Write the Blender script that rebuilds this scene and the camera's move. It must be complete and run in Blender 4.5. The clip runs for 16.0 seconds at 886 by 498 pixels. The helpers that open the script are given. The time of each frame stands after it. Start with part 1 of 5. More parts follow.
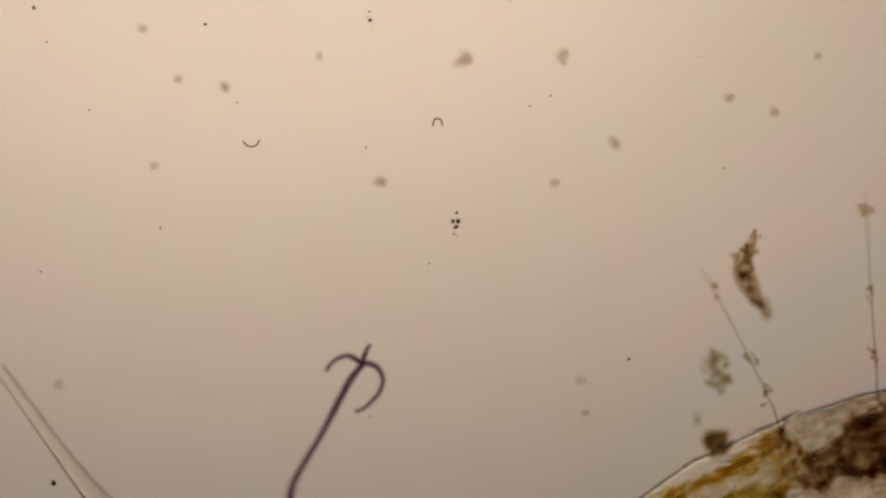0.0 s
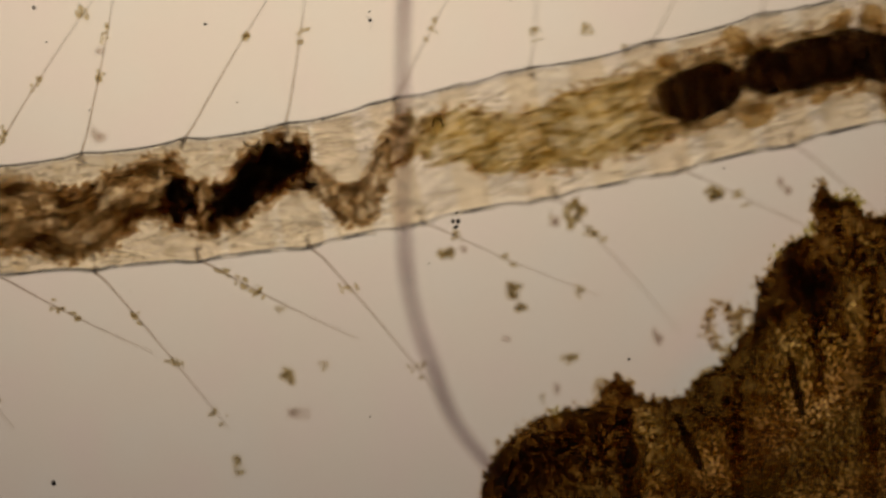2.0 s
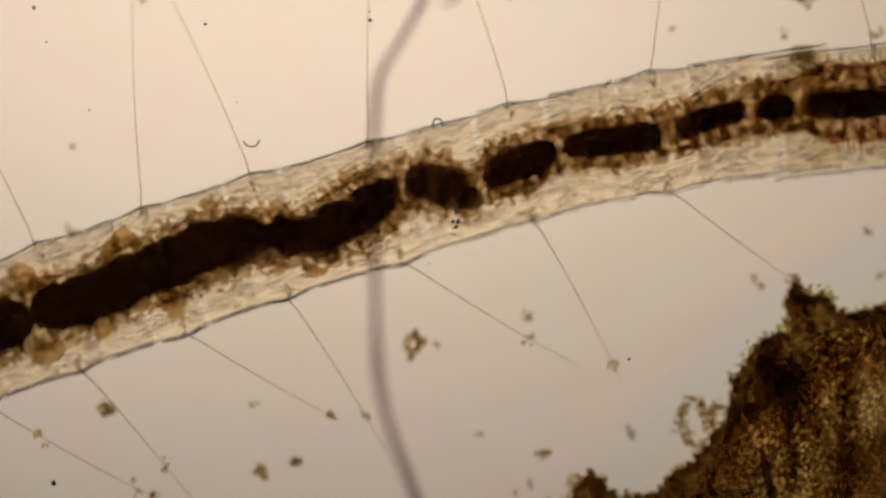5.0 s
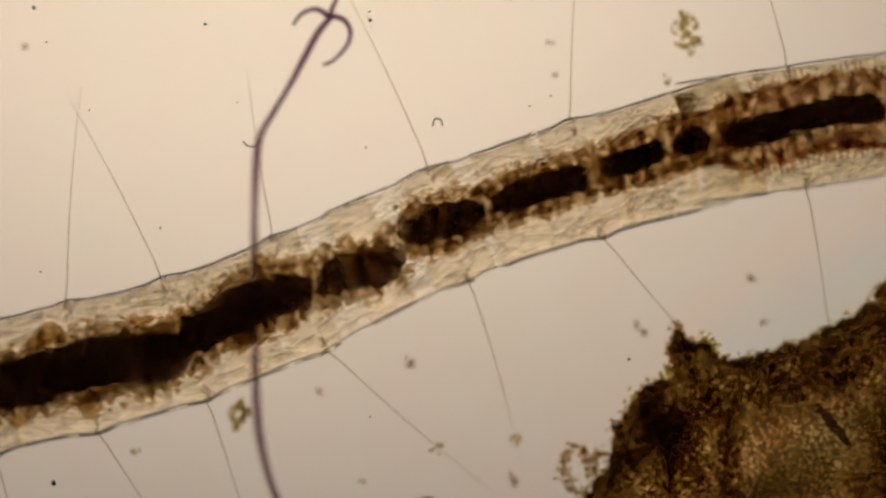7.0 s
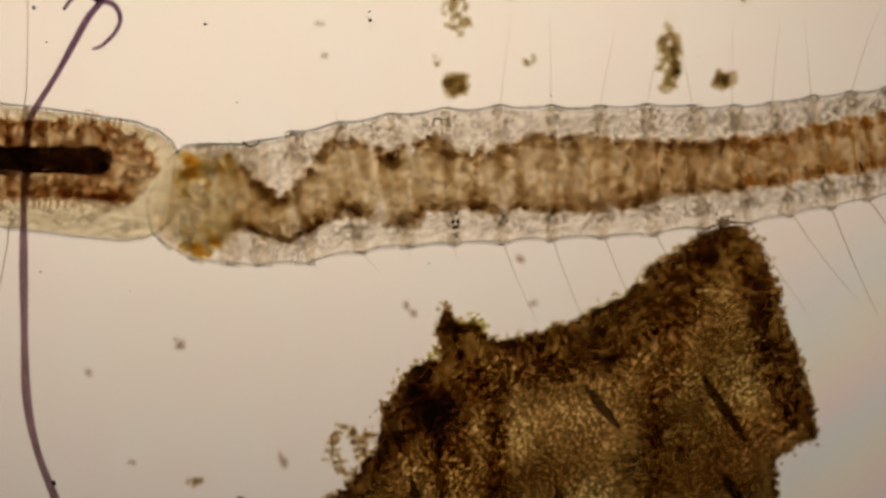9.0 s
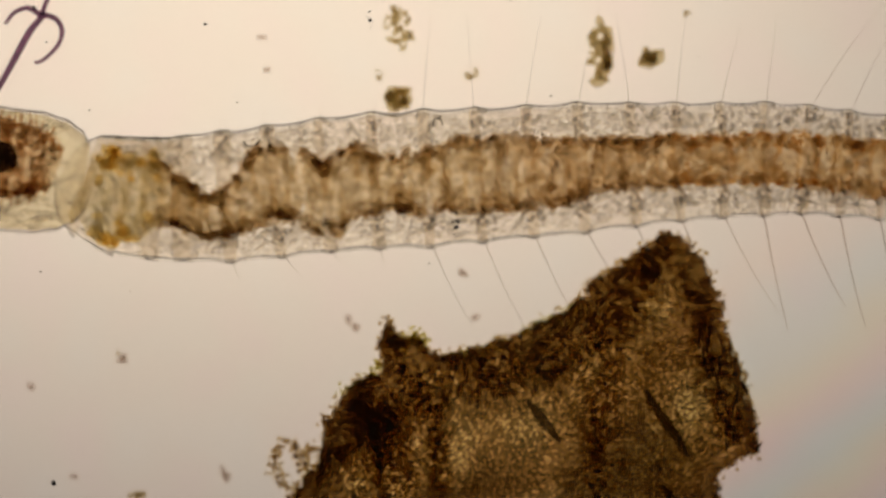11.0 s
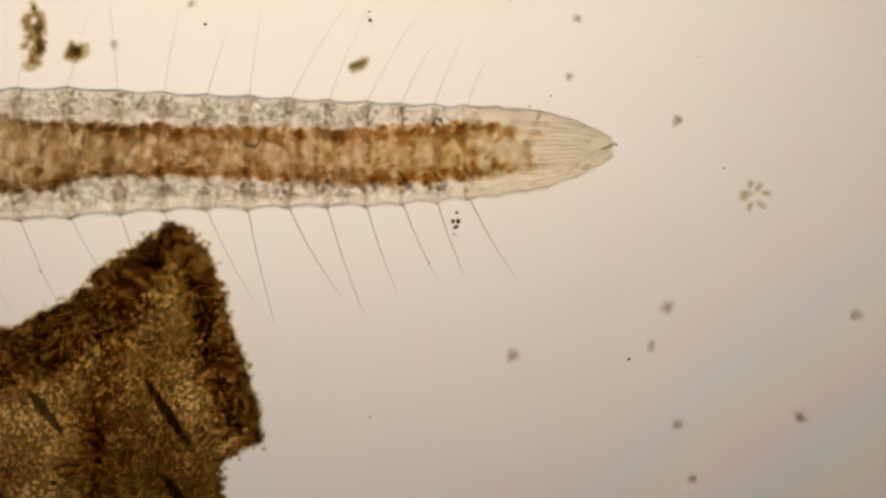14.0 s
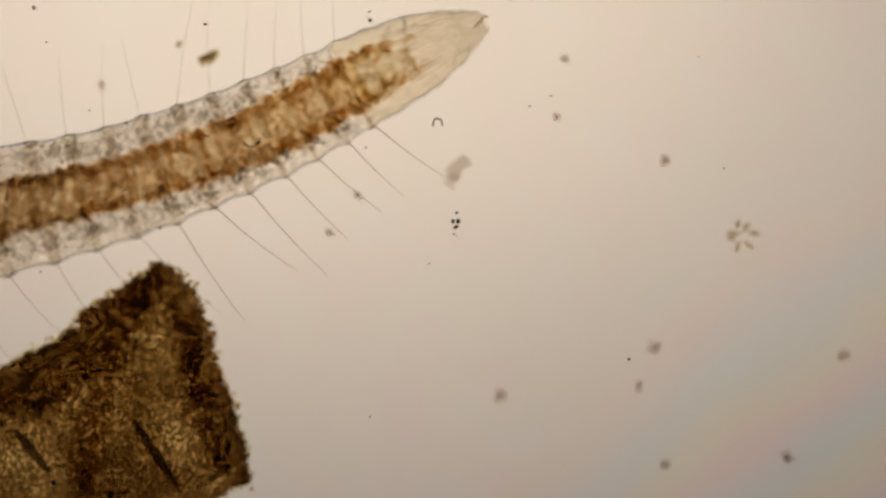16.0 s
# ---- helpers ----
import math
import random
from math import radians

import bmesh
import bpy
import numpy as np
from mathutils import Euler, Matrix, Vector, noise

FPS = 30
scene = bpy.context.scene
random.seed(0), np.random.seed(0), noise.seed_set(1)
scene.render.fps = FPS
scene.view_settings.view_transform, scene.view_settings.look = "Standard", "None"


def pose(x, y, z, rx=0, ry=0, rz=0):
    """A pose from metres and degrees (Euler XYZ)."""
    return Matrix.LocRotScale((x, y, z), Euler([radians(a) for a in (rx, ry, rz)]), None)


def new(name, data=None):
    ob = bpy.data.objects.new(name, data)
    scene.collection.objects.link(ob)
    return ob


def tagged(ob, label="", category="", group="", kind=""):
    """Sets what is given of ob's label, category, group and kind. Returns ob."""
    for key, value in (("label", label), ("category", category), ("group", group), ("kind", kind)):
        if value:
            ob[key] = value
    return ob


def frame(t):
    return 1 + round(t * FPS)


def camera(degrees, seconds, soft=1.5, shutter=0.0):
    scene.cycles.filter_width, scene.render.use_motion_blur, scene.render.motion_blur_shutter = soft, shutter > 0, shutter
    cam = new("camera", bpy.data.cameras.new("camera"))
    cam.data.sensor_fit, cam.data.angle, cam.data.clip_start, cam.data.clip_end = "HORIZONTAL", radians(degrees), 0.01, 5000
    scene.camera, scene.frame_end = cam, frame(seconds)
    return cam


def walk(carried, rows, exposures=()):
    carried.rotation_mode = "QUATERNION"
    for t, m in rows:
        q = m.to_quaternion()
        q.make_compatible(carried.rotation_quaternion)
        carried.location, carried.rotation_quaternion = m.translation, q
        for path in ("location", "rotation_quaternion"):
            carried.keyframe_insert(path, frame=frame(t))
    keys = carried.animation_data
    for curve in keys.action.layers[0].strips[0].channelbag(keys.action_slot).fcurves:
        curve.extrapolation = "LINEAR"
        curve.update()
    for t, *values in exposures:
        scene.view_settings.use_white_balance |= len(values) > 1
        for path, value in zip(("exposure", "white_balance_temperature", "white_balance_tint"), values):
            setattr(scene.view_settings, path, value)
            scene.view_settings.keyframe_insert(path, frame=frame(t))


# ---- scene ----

# Everything lies on a microscope slide; lengths below are in micrometres, built a thousand times enlarged.
U = 1e-3
REACH = 14960.0          # from the lens to the slide's surface layer
LAYER = 30.0             # height at which one picture width spans 1568 um
BODY_Z = 165.0           # height of the worm's axis over the slide

cam = camera(6.0, 16.0, soft=3.0, shutter=0.2)
cam.data.dof.use_dof = True
cam.data.dof.focus_distance = (REACH + LAYER - 195.0) * U
cam.data.dof.aperture_fstop = 0.44

# where the middle of the picture stands over the slide: seconds, x, y (y runs down the slide)
TRACK = [
    (0.0, 204, -852), (0.3, 204, -852), (0.5, 193, -790), (0.6, 171, -714), (0.8, 132, -532), (0.9, 110, -455),
    (1.0, 79, -306), (1.1, 53, -205), (1.2, 31, -106), (1.5, 4, 2), (2.0, 4, 0), (2.5, 3, 0),
    (3.0, 0, 0), (3.5, 0, 0), (4.0, 0, 0), (4.3, 2, -10), (4.5, 9, -54), (4.7, 23, -110), (5.7, 112, -226), (6.8, 195, -265),
    (7.0, 260, -252), (7.3, 378, -230), (7.5, 473, -227), (7.8, 581, -212), (8.2, 645, -195),
    (9.2, 668, -228), (10.3, 668, -262), (10.5, 695, -259), (11.0, 770, -243), (11.5, 780, -271)]
TRACK += [
    (12.0, 891, -248), (12.5, 1124, -196), (12.8, 1296, -160), (13.0, 1400, -167), (13.2, 1487, -213),
    (13.5, 1579, -230), (14.0, 1646, -226), (14.5, 1651, -228), (15.0, 1651, -230), (15.5, 1652, -230),
    (15.7, 1653, -234), (15.8, 1656, -244), (15.9, 1662, -268), (16.0, 1668, -297)]


def middle(t):
    """The point of the slide under the lens at t seconds, in um."""
    ts = [r[0] for r in TRACK]
    return (np.interp(t, ts, [r[1] for r in TRACK]) + 784, np.interp(t, ts, [r[2] for r in TRACK]) + 441)


def lift(t):
    """How far the focus knob has raised the lens."""
    return float(np.interp(t, [0, 0.6, 1.4, 4.7, 6.8, 10.3, 16], [70, 70, 15, 15, -15, -25, -15]))


CAMERA_ROWS = [(t, pose((x + 784) * U, -(y + 441) * U, (REACH + LAYER + lift(t)) * U)) for t, x, y in TRACK]
walk(cam, CAMERA_ROWS, [
    (0, -0.13, 6650, 10), (0.6, -0.16, 6650, 10), (1.2, -0.21, 6750, 10), (1.5, -0.18, 6750, 10), (2.1, -0.26, 6750, 10), (2.5, -0.18, 6700, 10), (3.5, 0.08, 6550, 10), (4.7, 0.07, 6550, 10), (7.0, 0.0, 6550, 10),
    (8.0, -0.02, 6550, 10), (10.3, 0.14, 6400, 10), (12.0, 0.13, 6220, 10), (13.5, 0.19, 6220, 10), (14.0, 0.17, 6220, 10), (14.5, 0.03, 6240, 10), (16.0, -0.02, 6220, 10)])
scene.cycles.transparent_max_bounces = 64
scene.cycles.max_bounces = scene.cycles.transmission_bounces = 48

# ---------------------------------------------------------------- light
world = bpy.data.worlds.new("dim_room")
scene.world = world
world.use_nodes = True
world.node_tree.nodes["Background"].inputs[0].default_value = (1.0, 0.86, 0.7, 1)
world.node_tree.nodes["Background"].inputs[1].default_value = 0.05


# ---------------------------------------------------------------- materials
def nodes_of(name):
    m = bpy.data.materials.new(name)
    m.use_nodes = True
    tree = m.node_tree
    tree.nodes.clear()
    out = tree.nodes.new("ShaderNodeOutputMaterial")

    def add(kind, **inputs):
        n = tree.nodes.new("ShaderNode" + kind)
        for k, v in inputs.items():
            key = int(k[1:]) if k[0] == "i" and k[1:].isdigit() else k.replace("_", " ")
            if isinstance(v, bpy.types.NodeSocket):
                tree.links.new(v, n.inputs[key])
            else:
                n.inputs[key].default_value = v
        return n

    def done(sock):
        tree.links.new(sock, out.inputs[0])
        return m
    return tree, add, done


def ramp(add, fac, stops):
    n = add("ValToRGB", Fac=fac)
    el = n.color_ramp.elements
    while len(el) < len(stops):
        el.new(0.5)
    for e, (p, c) in zip(el, stops):
        e.position, e.color = p, (*c, 1)
    return n.outputs[0]


def rest_coord(add, tree):
    """Coordinates fixed in the tissue, in um / 100."""
    a = add("Attribute")
    a.attribute_name = "rest"
    return a.outputs["Vector"]


def stained(name, stops, grain=1.0, gloss=0.04, coarse=0.25, body=0.35, detail=6.0):
    """Thin, light-transmitting matter: passes light tinted by a two-scale grain, scatters the rest."""
    tree, add, done = nodes_of(name)
    v = rest_coord(add, tree)
    fine = add("TexNoise", Vector=v, Scale=grain * 9.0, Detail=detail, Roughness=0.65)
    wide = add("TexNoise", Vector=v, Scale=grain * 9.0 * coarse, Detail=3.0)
    both = add("Math", i0=fine.outputs[0], i1=wide.outputs[0])
    half = add("Math", i0=both.outputs[0], i1=0.5)
    half.operation = "MULTIPLY"
    col = ramp(add, half.outputs[0], stops)
    thin = add("BsdfTransparent", Color=col)
    bump = add("Bump", Strength=0.4, Distance=2 * U, Height=fine.outputs[0])
    back = add("BsdfTranslucent", Color=col, Normal=bump.outputs[0])
    front = add("BsdfPrincipled", Base_Color=col, Roughness=0.5, Normal=bump.outputs[0])
    scat = add("MixShader", Fac=0.4, i1=back.outputs[0], i2=front.outputs[0])
    mix = add("MixShader", Fac=body, i1=thin.outputs[0], i2=scat.outputs[0])
    return done(mix.outputs[0])


def clear_material(name, ior, tint, scale, strength, gain=0.03, olive=None):
    """Clear wet tissue: bends light at its folds; olive gives the tint that it takes towards the hind end."""
    tree, add, done = nodes_of(name)
    v = rest_coord(add, tree)
    stretch = add("Mapping", Vector=v, Scale=(1.0, 1.6, 1.6))
    fold = add("TexNoise", Vector=stretch.outputs[0], Scale=scale, Detail=5.0, Roughness=0.6, Distortion=0.8)
    bump = add("Bump", Strength=strength, Distance=8 * U, Height=fold.outputs[0])
    light = tuple(min(0.999, c + gain) for c in tint)
    col = ramp(add, fold.outputs[0], [(0.38, tint), (0.5, light), (0.55, tuple(c - 0.3 * gain for c in light)), (0.64, light)])
    if olive:
        sep = add("SeparateXYZ", Vector=v)
        along = add("MapRange", Value=sep.outputs[0], From_Min=33.5, From_Max=36.5)
        both = add("Mix", i0=along.outputs[0], i6=col, i7=(*olive, 1))
        both.data_type = "RGBA"
        col = both.outputs[2]
    bend = add("BsdfRefraction", Color=col, Roughness=0.0, IOR=ior, Normal=bump.outputs[0])
    return done(bend.outputs[0])


def gut_material(name, power, spread):
    """Gut tissue; the tint changes along the body from yellow to brown, tan and orange, and from cell to cell."""
    tree, add, done = nodes_of(name)
    v = rest_coord(add, tree)
    sep = add("SeparateXYZ", Vector=v)
    along = add("MapRange", Value=sep.outputs[0], From_Min=0.0, From_Max=57.0)
    tint = ramp(add, along.outputs[0], [
        (0.0, (0.97, 0.79, 0.30)), (0.05, (0.96, 0.69, 0.12)), (0.125, (0.94, 0.57, 0.05)), (0.143, (0.68, 0.52, 0.33)), (0.29, (0.62, 0.46, 0.27)),
        (0.297, (0.90, 0.74, 0.37)), (0.34, (0.89, 0.72, 0.36)), (0.35, (0.52, 0.38, 0.19)), (0.60, (0.44, 0.26, 0.10)),
        (0.62, (0.60, 0.35, 0.17)), (0.665, (0.70, 0.43, 0.23)), (0.677, (0.74, 0.57, 0.33)), (0.683, (0.985, 0.86, 0.52)), (0.70, (0.975, 0.80, 0.42)), (0.705, (0.89, 0.645, 0.31)),
        (0.79, (0.92, 0.66, 0.32)), (0.83, (0.85, 0.535, 0.22)), (0.92, (0.85, 0.50, 0.17)), (0.96, (0.87, 0.50, 0.14)), (0.99, (0.92, 0.66, 0.34))])
    isl = add("NewGeometry").outputs["Random Per Island"]
    fine = add("TexNoise", Vector=v, Scale=14.0, Detail=5.0, Roughness=0.7)
    cell = add("MapRange", Value=isl, From_Min=0.0, From_Max=1.0, To_Min=1.0 - spread, To_Max=1.0 + 0.5 * spread)
    clods = add("TexNoise", Vector=v, Scale=3.2, Detail=2.0, Distortion=0.6)
    mixed = add("Math", i0=fine.outputs[0], i1=clods.outputs[0])
    lev = add("MapRange", Value=mixed.outputs[0], From_Min=0.7, From_Max=1.3, To_Min=0.55, To_Max=1.3)
    both = add("Math", i0=cell.outputs[0], i1=lev.outputs[0])
    both.operation = "MULTIPLY"
    col = add("Mix", i0=1.0, i6=tint, i7=both.outputs[0])
    col.data_type, col.blend_type = "RGBA", "MULTIPLY"
    soft = add("Gamma", Color=col.outputs[2], Gamma=power)
    thin = add("BsdfTransparent", Color=soft.outputs[0])
    back = add("BsdfTranslucent", Color=soft.outputs[0])
    mix = add("MixShader", Fac=0.06, i1=thin.outputs[0], i2=back.outputs[0])
    return done(mix.outputs[0])


SKIN = clear_material("worm skin", 1.013, (0.977, 0.972, 0.958), 6.0, 0.1, 0.02)
SKIN_HEAD = clear_material("head skin", 1.035, (0.977, 0.972, 0.958), 6.0, 0.1, 0.02)
FEELER = clear_material("feeler skin", 1.08, (0.977, 0.972, 0.958), 6.0, 0.1, 0.02)
SKIN_TAIL = clear_material("tail skin", 1.013, (0.957, 0.943, 0.905), 6.0, 0.1, 0.02)
SKIN_REAR = clear_material("young worm skin", 1.011, (0.954, 0.949, 0.937), 7.0, 0.1, 0.035)
TISSUE = clear_material("clear inner tissue", 1.022, (0.955, 0.95, 0.938), 5.0, 0.15, 0.04)
FOLDED = clear_material("folded clear tissue", 1.04, (0.975, 0.968, 0.955), 14.0, 0.04, 0.024, (0.94, 0.925, 0.87))
FOLDED_REAR = clear_material("folded young tissue", 1.036, (0.962, 0.955, 0.945), 16.0, 0.04, 0.034)
GUT = gut_material("gut wall", 0.18, 0.1)
CELLS = gut_material("gut cells", 0.15, 0.5)
YOUNG_CELLS = gut_material("young gut cells", 0.066, 0.3)
EDGE_SHADE = stained("brown gut edge shade", [(0.35, (0.79, 0.72, 0.61)), (0.65, (0.94, 0.90, 0.83))], grain=2.0, body=0.03)
YOLK = stained("yellow yolk", [(0.36, (0.94, 0.83, 0.52)), (0.64, (0.985, 0.94, 0.79))], grain=1.5, body=0.03)
TAIL_CELLS = stained("orange gut edge", [(0.35, (0.87, 0.73, 0.51)), (0.65, (0.965, 0.885, 0.73))], grain=2.0, body=0.03)
DARK_CELLS = stained("dark brown cells", [(0.35, (0.81, 0.73, 0.60)), (0.65, (0.95, 0.91, 0.84))], grain=2.0, body=0.03)
RUSTY = stained("rusty cells", [(0.35, (0.83, 0.71, 0.57)), (0.65, (0.95, 0.89, 0.80))], grain=2.0, body=0.03)
POUCH = stained("gut pouch wall", [(0.35, (0.74, 0.63, 0.43)), (0.65, (0.88, 0.79, 0.61))], grain=1.5, body=0.04)
CONTENT = stained("gut content", [(0.35, (0.44, 0.40, 0.35)), (0.65, (0.66, 0.58, 0.49))], grain=1.2, body=0.03)
CRUMBS = stained("brown crumbs", [(0.35, (0.60, 0.49, 0.34)), (0.65, (0.87, 0.80, 0.67))], grain=2.0, body=0.05)
CONTENT_SOFT = stained("crumbly gut content", [(0.35, (0.36, 0.26, 0.16)), (0.65, (0.66, 0.54, 0.40))], grain=2.0, body=0.05)
BRISTLE = stained("bristle", [(0.3, (0.68, 0.63, 0.57)), (0.7, (0.83, 0.78, 0.73))], grain=2.0, body=0.05)
PIGMENT = stained("eye pigment", [(0.3, (0.01, 0.01, 0.01)), (0.7, (0.05, 0.04, 0.03))], body=0.6)
CRUST = stained("leaf crumbs", [(0.35, (0.62, 0.50, 0.30)), (0.65, (0.96, 0.90, 0.70))], grain=3.0, body=0.05)
MOSSY = stained("olive crumbs", [(0.35, (0.74, 0.70, 0.38)), (0.65, (0.95, 0.93, 0.70))], grain=3.0, body=0.05)
VEIN = stained("leaf vein", [(0.35, (0.78, 0.71, 0.575)), (0.65, (0.915, 0.87, 0.77))], grain=1.0, body=0.05)
SAC = stained("bristle sac", [(0.35, (0.78, 0.76, 0.735)), (0.65, (0.95, 0.94, 0.925))], grain=2.0, body=0.03)
HUSK = stained("husk wall", [(0.36, (0.62, 0.50, 0.38)), (0.6, (0.92, 0.86, 0.76))], grain=1.2, body=0.06)
ROD = stained("grey rod", [(0.35, (0.40, 0.37, 0.32)), (0.65, (0.58, 0.54, 0.47))], grain=1.0, body=0.15)


def fibre_material():
    """Violet dye, a little stronger at the frayed end."""
    tree, add, done = nodes_of("violet fibre")
    v = rest_coord(add, tree)
    sep = add("SeparateXYZ", Vector=v)
    fine = add("TexNoise", Vector=v, Scale=5.0, Detail=5.0)
    where = add("MapRange", Value=sep.outputs[1], From_Min=-4.0, From_Max=1.6)
    base = ramp(add, where.outputs[0], [(0.0, (0.52, 0.42, 0.45)), (0.6, (0.50, 0.40, 0.43)), (0.74, (0.48, 0.37, 0.42)), (0.9, (0.42, 0.29, 0.39))])
    lev = add("MapRange", Value=fine.outputs[0], From_Min=0.3, From_Max=0.7, To_Min=0.85, To_Max=1.1)
    col = add("Mix", i0=1.0, i6=base, i7=lev.outputs[0])
    col.data_type, col.blend_type = "RGBA", "MULTIPLY"
    thin = add("BsdfTransparent", Color=col.outputs[2])
    front = add("BsdfPrincipled", Base_Color=col.outputs[2], Roughness=0.5)
    return done(add("MixShader", Fac=0.05, i1=thin.outputs[0], i2=front.outputs[0]).outputs[0])


FIBRE = fibre_material()
DETRITUS = stained("brown detritus", [(0.36, (0.66, 0.60, 0.44)), (0.55, (0.85, 0.80, 0.65)), (0.66, (0.96, 0.94, 0.85))], grain=1.6, body=0.05)
PALE = stained("pale detritus", [(0.36, (0.90, 0.87, 0.85)), (0.65, (0.98, 0.968, 0.955))], grain=1.2, body=0.02)
DUST = stained("dark dust", [(0.3, (0.03, 0.025, 0.02)), (0.7, (0.14, 0.11, 0.09))], grain=2.0, body=0.3)


def glass_material():
    tree, add, done = nodes_of("slide glass")
    geo = add("TexCoord")
    n = add("TexNoise", Vector=geo.outputs["Object"], Scale=1.8, Detail=3.0)
    col = ramp(add, n.outputs[0], [(0.3, (0.985, 0.985, 0.98)), (0.7, (1, 1, 1))])
    t = add("BsdfTransparent", Color=col)
    g = add("BsdfGlossy", Roughness=0.02)
    mix = add("MixShader", Fac=0.01, i1=t.outputs[0], i2=g.outputs[0])
    return done(mix.outputs[0])


def lamp_material():
    """The illuminator's field: brightest above its middle, fading warm-grey outwards."""
    tree, add, done = nodes_of("illuminator glow")
    geo = add("TexCoord")
    v = geo.outputs["Object"]
    off = add("VectorMath", i0=v, i1=(0.5, -0.95, 0.0))
    off.operation = "ADD"
    flat = add("VectorMath", i0=off.outputs[0], i1=(0.79, 1.15, 1.0))
    flat.operation = "MULTIPLY"
    dist = add("VectorMath", i0=flat.outputs[0])
    dist.operation = "LENGTH"
    fall = add("MapRange", Value=dist.outputs["Value"], From_Min=0.0, From_Max=2.6)
    base = ramp(add, fall.outputs[0], [(0.0, (0.92, 0.745, 0.56)), (0.3, (0.81, 0.65, 0.49)), (0.55, (0.57, 0.46, 0.355)), (0.8, (0.385, 0.312, 0.25)), (1.0, (0.28, 0.23, 0.19))])
    e = add("Emission", Color=base, Strength=1.14)
    return done(e.outputs[0])


def fringe_glass_material():
    """Added clear glass: faint rainbow light fringes painted towards one side, cloudy tints elsewhere."""
    tree, add, done = nodes_of("painted rainbow fringe glass")
    v = add("TexCoord").outputs["Object"]
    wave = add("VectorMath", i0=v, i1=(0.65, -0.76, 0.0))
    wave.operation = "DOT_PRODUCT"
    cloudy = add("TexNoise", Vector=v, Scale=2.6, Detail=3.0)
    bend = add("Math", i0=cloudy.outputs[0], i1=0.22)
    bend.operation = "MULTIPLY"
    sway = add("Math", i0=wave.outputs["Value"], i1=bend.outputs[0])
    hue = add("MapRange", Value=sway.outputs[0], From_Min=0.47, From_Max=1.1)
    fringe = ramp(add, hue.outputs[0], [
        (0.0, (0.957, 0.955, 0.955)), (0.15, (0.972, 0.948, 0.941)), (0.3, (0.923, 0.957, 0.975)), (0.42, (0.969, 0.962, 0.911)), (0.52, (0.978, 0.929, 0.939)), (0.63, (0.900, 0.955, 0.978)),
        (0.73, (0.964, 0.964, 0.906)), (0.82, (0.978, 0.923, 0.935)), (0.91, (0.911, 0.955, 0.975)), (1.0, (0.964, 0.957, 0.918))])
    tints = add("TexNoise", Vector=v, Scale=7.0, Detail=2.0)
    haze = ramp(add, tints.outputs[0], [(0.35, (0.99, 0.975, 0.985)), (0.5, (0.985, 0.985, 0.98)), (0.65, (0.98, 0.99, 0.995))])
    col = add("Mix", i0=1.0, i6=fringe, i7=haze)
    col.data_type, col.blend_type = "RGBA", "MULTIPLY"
    return done(add("BsdfTransparent", Color=col.outputs[2]).outputs[0])


def leaf_material():
    """Rotten leaf: fine round granules in brown tissue, with darker and lighter patches."""
    tree, add, done = nodes_of("decayed leaf tissue")
    v = rest_coord(add, tree)
    cells = add("TexVoronoi", Vector=v, Scale=14.0)
    fine = add("TexNoise", Vector=v, Scale=14.0, Detail=5.0, Roughness=0.65)
    wide = add("TexNoise", Vector=v, Scale=1.7, Detail=3.0)
    half = add("Math", i0=fine.outputs[0], i1=wide.outputs[0])
    level = add("MapRange", Value=half.outputs[0], From_Min=0.0, From_Max=2.0, To_Min=0.17, To_Max=0.83)
    grain = add("MapRange", Value=cells.outputs["Distance"], From_Min=0.12, From_Max=0.62, To_Min=0.11, To_Max=-0.10)
    fac = add("Math", i0=level.outputs[0], i1=grain.outputs[0])
    col = ramp(add, fac.outputs[0], [(0.345, (0.18, 0.125, 0.05)), (0.44, (0.40, 0.292, 0.135)), (0.535, (0.66, 0.51, 0.28)), (0.63, (0.97, 0.86, 0.58))])
    bump = add("Bump", Strength=0.5, Distance=3 * U, Height=fac.outputs[0])
    thin = add("BsdfTransparent", Color=col)
    back = add("BsdfTranslucent", Color=col, Normal=bump.outputs[0])
    front = add("BsdfPrincipled", Base_Color=col, Roughness=0.5, Normal=bump.outputs[0])
    scat = add("MixShader", Fac=0.4, i1=back.outputs[0], i2=front.outputs[0])
    return done(add("MixShader", Fac=0.08, i1=thin.outputs[0], i2=scat.outputs[0]).outputs[0])


LEAF = leaf_material()


# ---------------------------------------------------------------- mesh helpers
def mesh_from(name, verts, faces, material, rest=None, smooth=True):
    """A mesh in metres from points in um; rest keeps the tissue coordinates for the grain."""
    me = bpy.data.meshes.new(name)
    vs = np.asarray(verts, dtype=float)
    me.from_pydata((vs * U).tolist(), [], faces)
    at = me.attributes.new("rest", "FLOAT_VECTOR", "POINT")
    rs = vs if rest is None else np.asarray(rest, dtype=float)
    at.data.foreach_set("vector", (rs / 100.0).astype(np.float32).ravel())
    if smooth:
        me.polygons.foreach_set("use_smooth", [True] * len(me.polygons))
    me.materials.append(material)
    me.update()
    return me


def part(name, me, parent, label=""):
    ob = new(name, me)
    ob.parent = parent
    return tagged(ob, label)


